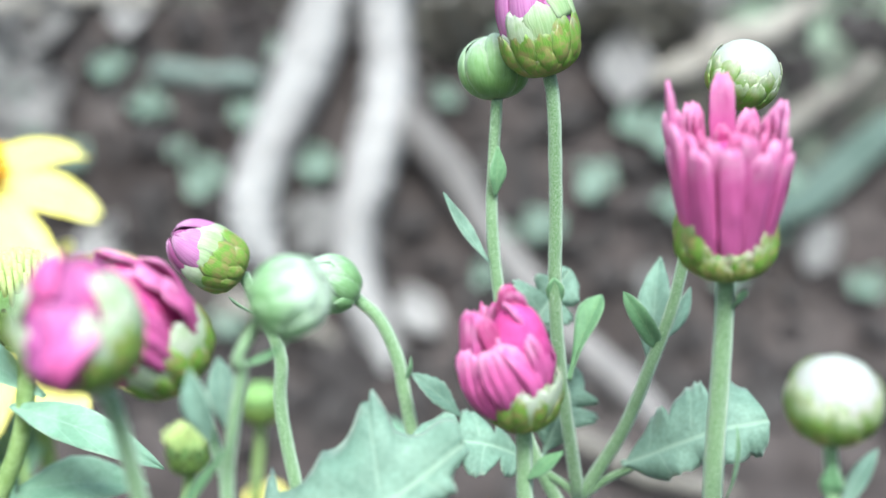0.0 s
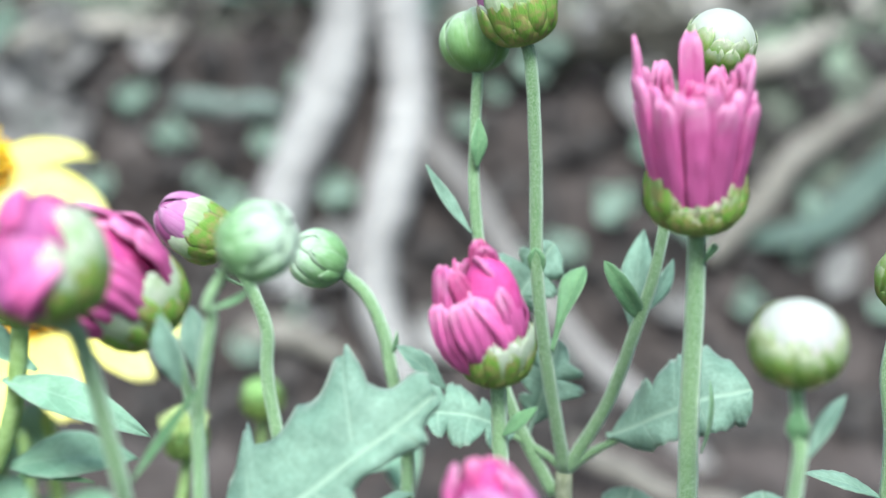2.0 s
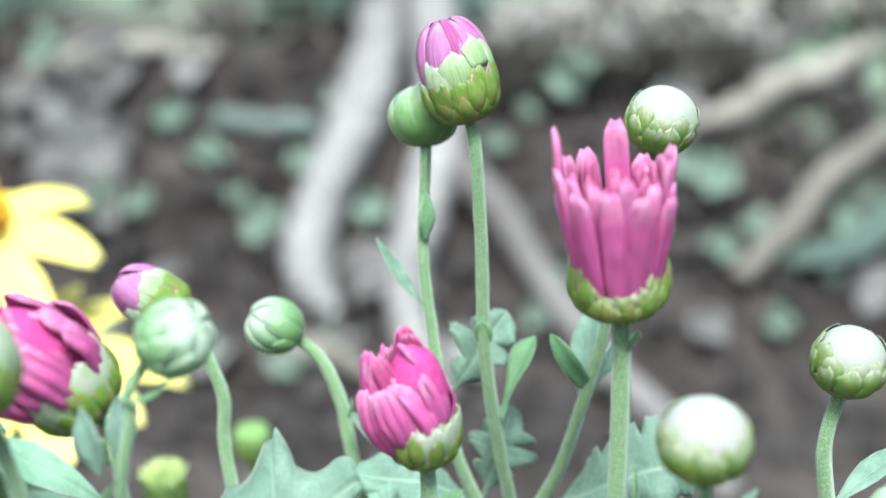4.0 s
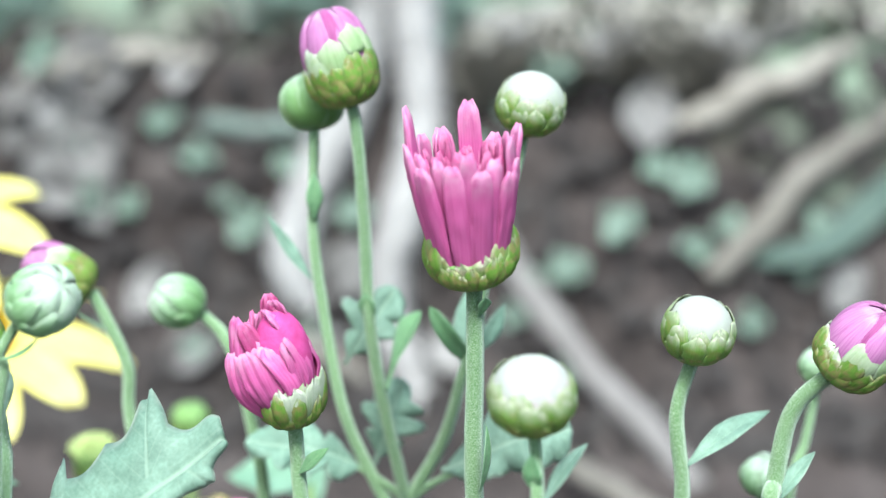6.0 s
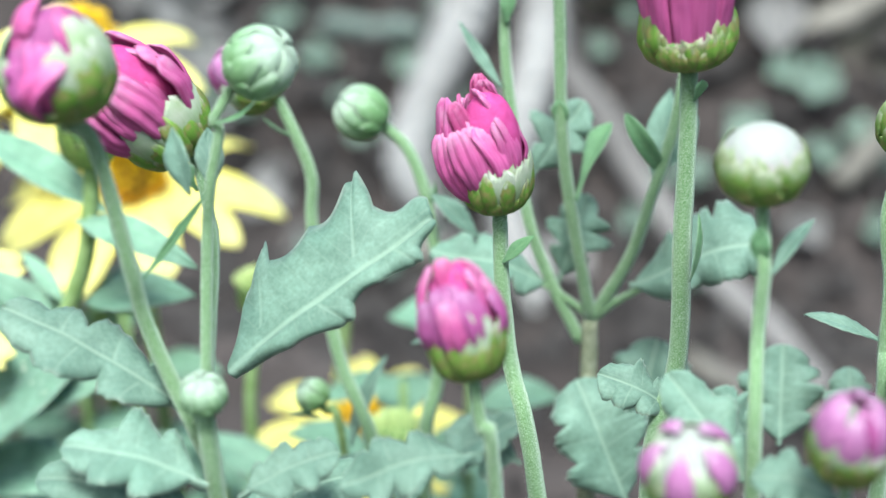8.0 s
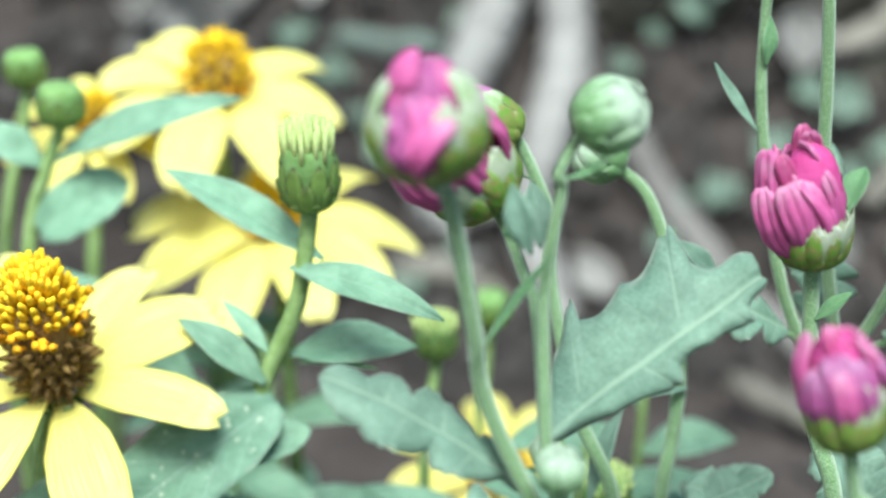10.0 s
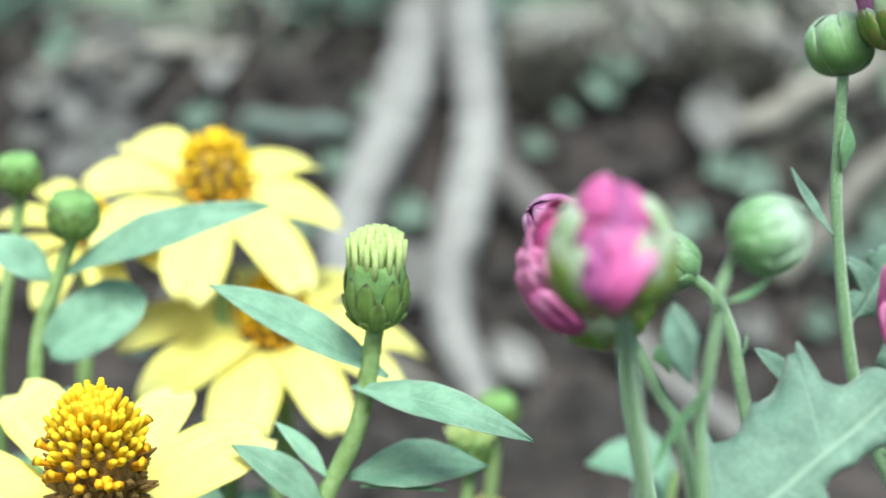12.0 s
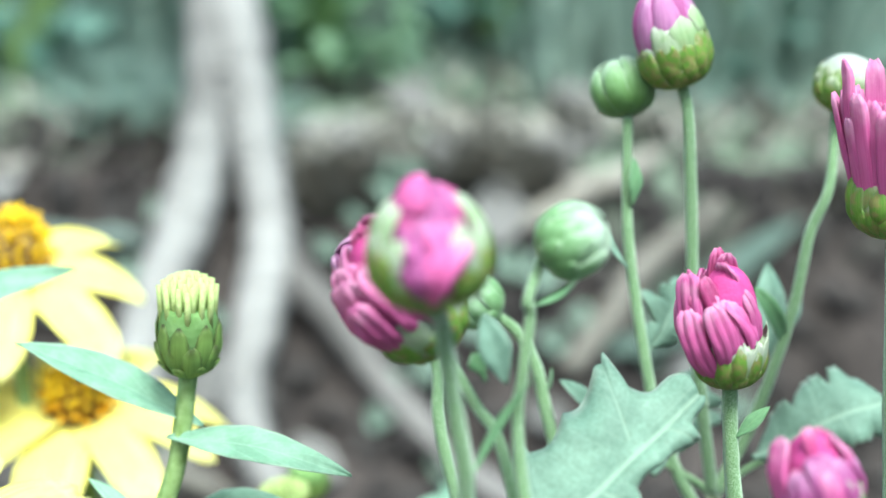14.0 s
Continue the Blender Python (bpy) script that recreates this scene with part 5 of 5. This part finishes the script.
    leaf(p, (-0.0116, 0.2369, 0.1526), (-0.0103, 0.2369, 0.1580), 0.0007, (0.7, -0.6, 0.2), LANCE, material=LEAFLET, name="bract_leaf", nv=14, nu=4)
    leaf(p, (-0.0071, 0.2292, 0.1308), (-0.0138, 0.2258, 0.1306), 0.0009, (0, -0.4, 0.9), LANCE, name="bract_leaf", nv=14, nu=4)
    leaf(p, (-0.0106, 0.2206, 0.1070), (0.0071, 0.2211, 0.1189), 0.00432, (-0.2, -0.5, 0.85), LOBED_B, arch=0.1, label="toothed grey-green leaf")
    leaf(p, (-0.0118, 0.2203, 0.1062), (-0.0248, 0.2162, 0.1067), 0.00370, (0, -0.5, 0.85), LOBED, arch=0.12)


pale_stems()


# ---- tall forked plant behind ----
def forked_plant():
    fork = Vector((0.0185, 0.2306, 0.1344))
    p = thing("chrysanthemum", root_of(fork, -0.004, 0.012), "tall forked chrysanthemum with three buds and lobed leaves", "flower", "chrysanthemums")
    stem(p, [p.location, (0.0180, 0.2259, 0.1122), (0.0181, 0.2290, 0.1224), fork], 0.0021, 0.0016, WOODY, "main_stem")
    # right stem of the pair
    b = Vector((0.0119, 0.2364, 0.2074))
    stem(p, [fork, (0.0150, 0.2307, 0.1559), (0.0135, 0.2315, 0.1713), (0.0133, 0.2335, 0.1869), (0.0127, 0.2352, 0.2018), b], 0.0013, 0.00118)
    closed_bud(p, b, Vector((0.0074, 0.2388, 0.2240)) - b, 0.01263, 0.01617, 0.0, 8, pale=True, seed=51, label="large bud with a pink tip and white-edged bracts")
    # left stem of the pair
    b = Vector((0.0038, 0.2417, 0.2019))
    stem(p, [Vector((0.0166, 0.2310, 0.1299)), (0.0107, 0.2326, 0.1419), (0.0070, 0.2330, 0.1537), (0.0042, 0.2360, 0.1718), (0.0031, 0.2379, 0.1844), b], 0.0013, 0.00102)
    closed_bud(p, b, Vector((0.0029, 0.2454, 0.2111)) - b, 0.01043, 0.01006, seed=52, label="closed green bud beside a larger one")
    leaf(p, (0.0028, 0.2355, 0.1759), (-0.0048, 0.2379, 0.1872), 0.00127, (0.5, -0.6, 0.5), LANCE, material=LEAF, name="narrow_leaf", nv=22, nu=6, arch=-0.12, fold=0.5)
    leaf(p, (0.0036, 0.2369, 0.1868), (0.0040, 0.2382, 0.1951), 0.0015, (0.3, -0.9, 0.2), LANCE, material=LEAFLET, name="bract_leaf", nv=16, nu=4)
    # right branch with a white bud
    c = Vector((0.0427, 0.2375, 0.2075))
    ax = Vector((0.25, -0.2, 0.95)).normalized()
    b = c - ax * 0.00543
    stem(p, [fork, (0.0253, 0.2321, 0.1460), (0.0292, 0.2315, 0.1579), (0.0328, 0.2320, 0.1700), (0.0350, 0.2325, 0.1817), (0.0382, 0.2326, 0.1901), b], 0.0013, 0.00100)
    closed_bud(p, b, ax, 0.01195, 0.01123, 0.85, 0, seed=53, label="pale bud with a white dome")
    # leaves at the nodes
    leaf(p, (0.0142, 0.2328, 0.1665), (0.0132, 0.2309, 0.1752), 0.00156, (0, -1, 0.2), SPOON, material=LEAFLET, name="bract_leaf", nv=16, nu=4)
    leaf(p, (0.0162, 0.2301, 0.1570), (0.0217, 0.2382, 0.1691), 0.00248, (-0.6, -0.7, 0.3), SPOON, material=LEAFLET, name="small_leaf", nv=22, nu=6, fold=0.35)
    leaf(p, (0.0309, 0.2321, 0.1622), (0.0246, 0.2310, 0.1727), 0.00166, (-0.4, -0.5, 0.8), OBLONG, material=LEAFLET, name="small_leaf", nv=22, nu=6, arch=0.35, fold=0.3)
    leaf(p, (0.0298, 0.2338, 0.1584), (0.0319, 0.2434, 0.1740), 0.00301, (-0.3, -0.9, 0.2), LANCE, name="small_leaf", nv=26, nu=6)
    leaf(p, (0.0321, 0.2354, 0.1621), (0.0367, 0.2396, 0.1700), 0.00170, (0.5, -0.8, 0.2), LANCE, name="small_leaf", nv=22, nu=6)
    leaf(p, (0.0071, 0.2373, 0.1588), (0.0166, 0.2425, 0.1719), 0.00505, (0.1, -0.9, 0.4), "deep", None, arch=0.05)
    leaf(p, (0.0123, 0.2340, 0.1400), (0.0175, 0.2381, 0.1556), 0.00531, (0.15, -0.9, 0.35), "deep", None, arch=0.05, label="lobed leaf in the fork")
    stem(p, [fork, (0.0161, 0.2315, 0.1365), (0.0097, 0.2321, 0.1407)], 0.0009, 0.0007, name="leaf_stalk")
    leaf(p, (0.0124, 0.2330, 0.1402), (-0.0093, 0.2266, 0.1486), 0.00561, (-0.1, -0.48, 0.87), "deep", None, arch=0.10, label="lobed leaf held level")
    leaf(p, (-0.0018, 0.2331, 0.1486), (-0.0100, 0.2322, 0.1571), 0.00230, (0, -0.5, 0.85), TOOTHED)
    leaf(p, (-0.0012, 0.2324, 0.1441), (-0.0088, 0.2284, 0.1476), 0.00297, (0, -0.5, 0.85), TOOTHED)
    stem(p, [fork, (0.0224, 0.2308, 0.1376), (0.0277, 0.2301, 0.1412)], 0.0010, 0.0007, name="leaf_stalk")
    leaf(p, (0.0253, 0.2301, 0.1415), (0.0489, 0.2270, 0.1516), 0.0086, (-0.1, -0.62, 0.78), "fork", None, arch=0.10, label="lobed leaf cut into three")
    # low leaves
    leaf(p, (0.0263, 0.2270, 0.1113), (0.0304, 0.2350, 0.1292), 0.0066, (0, -0.6, 0.8), "scallop", None, arch=0.1, label="rounded leaf with scalloped edge")
    leaf(p, (0.0264, 0.2130, 0.1069), (0.0167, 0.2210, 0.1270), 0.0068, (0, -0.65, 0.75), "scallop", None, arch=0.12, label="rounded leaf with scalloped edge")
    leaf(p, (0.0521, 0.2230, 0.1147), (0.0524, 0.2310, 0.1307), 0.0058, (0.1, -0.7, 0.7), "scallop", arch=0.1)
    leaf(p, (0.0638, 0.2230, 0.1153), (0.0638, 0.2290, 0.1277), 0.0034, (0.1, -0.7, 0.7), "scallop", arch=0.1)
    leaf(p, (-0.0080, 0.2250, 0.1072), (0.0057, 0.2330, 0.1139), 0.0034, (0.1, -0.5, 0.85), TOOTHED, arch=0.1)
    leaf(p, (0.0472, 0.2148, 0.1194), (0.0399, 0.2144, 0.1290), 0.00443, (0.0, -0.7, 0.7), LOBED, arch=0.1)
    leaf(p, (0.0738, 0.2104, 0.1244), (0.0773, 0.2190, 0.1350), 0.00386, (0.1, -0.8, 0.5), LOBED_B, arch=0.1)
    leaf(p, (0.0062, 0.2233, 0.1084), (-0.0071, 0.2219, 0.1154), 0.00512, (0.0, -0.6, 0.8), LOBED, arch=0.12)


forked_plant()


# ---- yellow zinnias ----
def zinnia_flower(parent, at, axis, size, seed, petals=8, disc=0.24, tall=0.5, label="", droop=0.1, spin=0.0, wide_share=0.215, low=0.3, high=0.45, n=110):
    rng = random.Random(seed)
    m = frame_to(axis, at, spin)
    r = size / 2
    head = own(part("flower_head", core_bm(r * disc * 0.9, r * tall * 1.0), DISC_LOW, None, label), parent)
    head.matrix_basis = world_of(parent).inverted() @ m
    floret = mesh_of("floret", tube_bm([Vector((0, 0, 0)), Vector((0, 0, r * 0.05)), Vector((0, 0, r * 0.085)), Vector((0, 0, r * 0.10))], lambda s: r * (0.013 + 0.014 * s * s), 6), DISC_TIP)
    chaff = mesh_of("chaff", tube_bm([Vector((0, 0, 0)), Vector((0, 0, r * 0.04)), Vector((0, 0, r * 0.08))], lambda s: r * (0.03 - 0.024 * s), 5), DISC_LOW)
    cap = mesh_of("floret", tube_bm([Vector((0, 0, 0)), Vector((0, 0, r * 0.05)), Vector((0, 0, r * 0.075))], lambda s: r * (0.025 - 0.012 * s), 6), DISC_TOP)
    for k in range(n):
        s = min(0.985, 0.18 + 0.80 * (k + 0.5) / n + rng.uniform(-0.018, 0.018))
        rr, z = egg(r * disc * 0.9, r * tall, s)
        a = k * 2.39996 + rng.uniform(-0.16, 0.16)
        out = Vector((math.cos(a) * math.cos((s - 0.3) * 2.2), math.sin(a) * math.cos((s - 0.3) * 2.2), math.sin((s - 0.25) * 2.2) + 0.15))
        me = chaff if s < low else (floret if s < high else cap)
        piece("floret", me, m @ frame_to(out, (rr * math.cos(a) * 0.96, rr * math.sin(a) * 0.96, z), a) @ Matrix.Diagonal((1, 1, rng.uniform(0.7, 1.5), 1)), head)
    for kind in range(2):
        wide = r * (wide_share - 0.025 * kind)
        def surface(x, v, kind=kind, wide=wide):
            w = wide * between([(0, .22), (.15, .5), (.4, .88), (.65, 1.0), (.85, .88), (.95, .62), (1, .35)], v)
            rr = r * (disc * 0.55 + (1.0 - disc * 0.55) * v)
            z = r * (0.10 * math.sin(v * 2.6) - droop * v * v) + 0.16 * w * (x * x) + 0.03 * r * math.sin(5 * v + kind) * x
            return (rr - 0.10 * w * abs(x) * v - 0.05 * r * (1 - abs(x)) * v ** 10, x * w, z)
        me = mesh_of("petal", sheet_bm(surface, 10, 18, 0.0006), YELLOW)
        for k in range(kind, petals, 2):
            a = 2 * math.pi * (k + rng.uniform(-0.12, 0.12)) / petals
            s = 1 + rng.uniform(-0.08, 0.05)
            piece("petal", me, m @ Matrix.Rotation(a, 4, "Z") @ Matrix.Rotation(rng.uniform(-0.16, 0.14), 4, "Y") @ Matrix.Rotation(rng.uniform(-0.15, 0.15), 4, "X") @ Matrix.Diagonal((s, s, s, 1)), head)
    sepal = bract_mesh(r * disc, r * tall * 1.2, 0.02, 0.3, 0.4, 0.0004, 0.0005)
    sepal.materials.append(BRACT)
    ring_of(head, "sepal", sepal, m @ Matrix.Translation((0, 0, -r * 0.16)), 8, 0, rng)
    return head


def zinnia_bud(parent, at, axis, width, seed, fuzzy=True, label="", tall=1.15, long_=1.0):
    rng = random.Random(seed)
    m = frame_to(axis, at, 0.3)
    r, h, splay = width / 2, width * tall, 0.55 if long_ < 2 else 0.10
    core = own(part("bud", core_bm(r, h, top=0.72), CORE, None, label), parent)
    core.matrix_basis = world_of(parent).inverted() @ m
    for s0, s1, lift, count, spin in ((0.02, 0.6, 0.0002, 8, 0.0), (0.02, 0.44, 0.0006, 8, 0.4), (0.02, 0.28, 0.0009, 7, 0.1)):
        me = bract_mesh(r, h, s0, s1, 0.46, lift, 0.0, 0.5)
        me.materials.append(BRACT_RIM)
        ring_of(core, "bract", me, m, count, spin, rng)
    if fuzzy:
        me = mesh_of("floret", tube_bm([Vector((0, 0, 0)), Vector((0, 0, r * 0.35 * long_)), Vector((0, 0, r * 0.62 * long_))], lambda s: r * (0.13 - 0.05 * s), 6), FUZZ)
        for k in range(46):
            q = math.sqrt((k + 0.5) / 46)
            a = k * 2.39996
            piece("floret", me, m @ frame_to((q * math.cos(a) * splay, q * math.sin(a) * splay, 1), (q * r * 0.85 * math.cos(a), q * r * 0.85 * math.sin(a), h * (0.68 - 0.14 * q * q)), a), core)
    return core


def zinnia(label, pts, top, r, at_group="zinnias"):
    low = pts[0]
    p = thing("zinnia", root_of(low, 0, 0.01), label, "flower", at_group)
    stem(p, [p.location, *pts, top], r * 1.2, r, STEM_Z, n=10 * (len(pts) + 1))
    return p


def zinnias():
    # stem with the spent bud and its pair of leaves
    b = Vector((-0.0737, 0.2319, 0.1615))
    p = zinnia("zinnia stem with an unopened fuzzy bud and paired pale leaves", [(-0.1008, 0.2245, 0.1005), (-0.0898, 0.2271, 0.1150), (-0.0816, 0.2301, 0.1330), (-0.0765, 0.2306, 0.1450)], b, 0.00172)
    zinnia_bud(p, b, (0.02, -0.1, 1), 0.0100, 3, True, "unopened green bud with pale florets", 1.55, 2.4)
    leaf(p, (-0.0717, 0.2315, 0.1526), (-0.1023, 0.2421, 0.1654), 0.00426, (0.25, -0.55, 0.8), LANCE, material=LEAF_PALE, shear=0, nv=26, arch=0.08, fold=0.25)
    leaf(p, (-0.0778, 0.2309, 0.1512), (-0.0488, 0.2148, 0.1485), 0.00371, (0.25, -0.6, 0.8), LANCE, material=LEAF_PALE, shear=0, nv=26, arch=0.12, fold=0.2)
    leaf(p, (-0.0823, 0.2277, 0.1299), (-0.0979, 0.2283, 0.1420), 0.00345, (0.35, -0.6, 0.7), LANCE, material=LEAF_PALE, shear=0, nv=26, arch=0.14, fold=0.3)
    leaf(p, (-0.0819, 0.2297, 0.1349), (-0.0909, 0.2333, 0.1438), 0.00182, (0.4, -0.6, 0.7), LANCE, material=LEAF_PALE, shear=0, nv=26)
    leaf(p, (-0.0786, 0.2316, 0.1342), (-0.0548, 0.2286, 0.1375), 0.00493, (0.0, -0.5, 0.85), LANCE, material=LEAF_PALE, shear=0, nv=26, arch=0.15)
    leaf(p, (-0.0764, 0.2292, 0.1336), (-0.0617, 0.2253, 0.1345), 0.00091, (0.0, -0.5, 0.85), LANCE, material=LEAFLET, shear=0, nv=20)
    leaf(p, (-0.0807, 0.2284, 0.1262), (-0.1109, 0.2099, 0.1071), 0.00892, (0.25, -0.6, 0.75), OBLONG, material=LEAF_SPECKLED, shear=0, nv=30, arch=0.1, label="broad leaf with pale specks")
    leaf(p, (-0.0900, 0.2260, 0.1150), (-0.0750, 0.2300, 0.1196), 0.00414, (0.0, -0.6, 0.8), OBLONG, material=LEAF_PALE, shear=0, nv=26)
    leaf(p, (-0.1014, 0.2245, 0.1004), (-0.0819, 0.2248, 0.1012), 0.00630, (0.0, -0.6, 0.8), OBLONG, material=LEAF_PALE, shear=0, nv=26)
    # open flower with a tall disc
    at = Vector((-0.1185, 0.2215, 0.1318))
    p = zinnia("yellow zinnia in full bloom with a tall orange disc", [(-0.1250, 0.2210, 0.0951)], at, 0.00172)
    zinnia_flower(p, at, (0.06, -0.42, 0.90), 0.0680, 5, 8, 0.215, 0.82, "open flower with broad yellow petals and brown disc", 0.05, 0.42, 0.20, 0.54, 0.60, 300)
    leaf(p, (-0.1282, 0.2162, 0.1013), (-0.1095, 0.2178, 0.1160), 0.00608, (0.2, -0.6, 0.75), OBLONG, material=LEAF_PALE, shear=0, nv=26)
    # flower behind the pink buds
    at = Vector((-0.1090, 0.3144, 0.1600))
    p = zinnia("yellow zinnia with a golden disc", [(-0.1060, 0.2990, 0.0999), (-0.1075, 0.3080, 0.1329)], at, 0.0017)
    zinnia_flower(p, at, (0.10, -0.28, 0.94), 0.0620, 8, 8, 0.23, 0.44, "open flower with pale yellow petals and golden disc", 0.22, -0.4, 0.24)
    at = Vector((-0.0963, 0.3070, 0.1300))
    p = zinnia("yellow zinnia with drooping petals", [(-0.0920, 0.2960, 0.0900)], at, 0.0017)
    zinnia_flower(p, at, (0.05, -0.25, 0.95), 0.0680, 10, 9, 0.18, 0.4, "open flower with drooping yellow petals", 0.26, 0.1, 0.22)
    at = Vector((-0.1363, 0.3082, 0.1530))
    p = zinnia("yellow zinnia partly hidden by leaves", [(-0.1356, 0.2922, 0.1000)], at, 0.0017)
    zinnia_flower(p, at, (0.2, -0.3, 0.9), 0.04189, 12, 8, 0.2, 0.45, "open yellow flower", 0.25)
    at = Vector((-0.0446, 0.3050, 0.0690))
    p = zinnia("low yellow zinnia with an orange disc", [(-0.0460, 0.3000, 0.0350)], at, 0.0016)
    zinnia_flower(p, at, (0.1, -0.35, 0.92), 0.0580, 14, 8, 0.22, 0.4, "small open yellow flower", 0.15)
    # buds
    b = Vector((-0.1306, 0.2700, 0.1652))
    p = zinnia("zinnia stem with a green bud and a long leaf", [(-0.1376, 0.2575, 0.1022), (-0.1385, 0.2667, 0.1410), (-0.1339, 0.2688, 0.1569)], b, 0.0014)
    zinnia_bud(p, b, (0.1, -0.1, 1), 0.00921, 7, False, "closed scaly green bud")
    leaf(p, (-0.1326, 0.2693, 0.1580), (-0.0932, 0.2684, 0.1718), 0.00517, (0.0, -0.5, 0.85), LANCE, material=LEAF_PALE, shear=0, nv=26, arch=0.12)
    leaf(p, (-0.1345, 0.2688, 0.1569), (-0.1471, 0.2661, 0.1663), 0.00449, (0.0, -0.5, 0.85), LANCE, material=LEAF_PALE, shear=0, nv=26, arch=0.12)
    leaf(p, (-0.1357, 0.2657, 0.1439), (-0.1176, 0.2699, 0.1542), 0.00674, (0.2, -0.6, 0.7), OBLONG, material=LEAF_PALE, shear=0, nv=26)
    leaf(p, (-0.1323, 0.2631, 0.1372), (-0.1003, 0.2535, 0.1136), 0.00517, (0.2, -0.6, 0.7), LANCE, material=LEAF_PALE, shear=0, nv=26)
    b = Vector((-0.1451, 0.2925, 0.1674))
    p = zinnia("zinnia stem with a green bud", [(-0.1501, 0.2796, 0.1195)], b, 0.0014)
    zinnia_bud(p, b, (0.0, -0.1, 1), 0.00837, 9, False, "closed green bud")
    b = Vector((-0.0555, 0.2680, 0.1180))
    p = zinnia("short zinnia stem with a yellow-green bud", [(-0.0580, 0.2620, 0.0900)], b, 0.0013)
    zinnia_bud(p, b, (0.0, -0.1, 1), 0.00820, 13, True, "opening yellow-green bud", 1.2, 1.4)
    b = Vector((-0.0472, 0.3093, 0.1075))
    p = zinnia("zinnia stem with a closed yellow-green bud", [(-0.0500, 0.3060, 0.0700)], b, 0.0013)
    zinnia_bud(p, b, (0.0, -0.1, 1), 0.0088, 17, False, "closed round yellow-green bud")
    b = Vector((-0.0212, 0.2405, 0.0980))
    p = zinnia("low zinnia stem with a bristly yellow-green bud", [(-0.0216, 0.2400, 0.0853)], b, 0.0012)
    zinnia_bud(p, b, (0.0, -0.15, 1), 0.01050, 15, True, "bristly yellow-green bud")
    b = Vector((-0.0301, 0.2215, 0.1197))
    p = zinnia("thin stem with a tiny green bud", [(-0.0260, 0.2206, 0.1070)], b, 0.0008)
    closed_bud(p, b, (-0.5, -0.2, 0.8), 0.00569, seed=61, label="tiny green bud")
    leaf(p, (-0.0304, 0.2215, 0.1171), (-0.0364, 0.2208, 0.1181), 0.0006, (0, -0.4, 0.9), LANCE, material=LEAFLET, name="bract_leaf", nv=14, nu=4)
    # low leafy growth between the stems
    rng = random.Random(77)
    for k in range(16):
        x, y = rng.uniform(-0.135, -0.015), rng.uniform(0.20, 0.31)
        p = thing("zinnia", (x, y, ground_height(x, y)), "young leafy zinnia shoot without flowers", "plant", "young zinnias")
        top = Vector((x + rng.uniform(-0.01, 0.01), y, rng.uniform(0.075, 0.115) + (0.31 - y) * 0.05))
        if -0.085 < x < -0.035:
            top.z -= 0.03
        stem(p, [p.location, top], 0.0014, 0.0010, STEM_Z)
        for j in range(7):
            q = p.location.lerp(top, 0.45 + 0.55 * j / 6)
            a = j * 1.57 + rng.uniform(-0.4, 0.4)
            ln = rng.uniform(0.018, 0.030)
            leaf(p, q, q + Vector((math.cos(a) * ln, math.sin(a) * ln, rng.uniform(-0.004, 0.012))), rng.uniform(0.0045, 0.007), (0, -0.25, 1), LANCE, material=LEAF_PALE, shear=0, nv=18, nu=6, arch=0.15, fold=0.2)


zinnias()
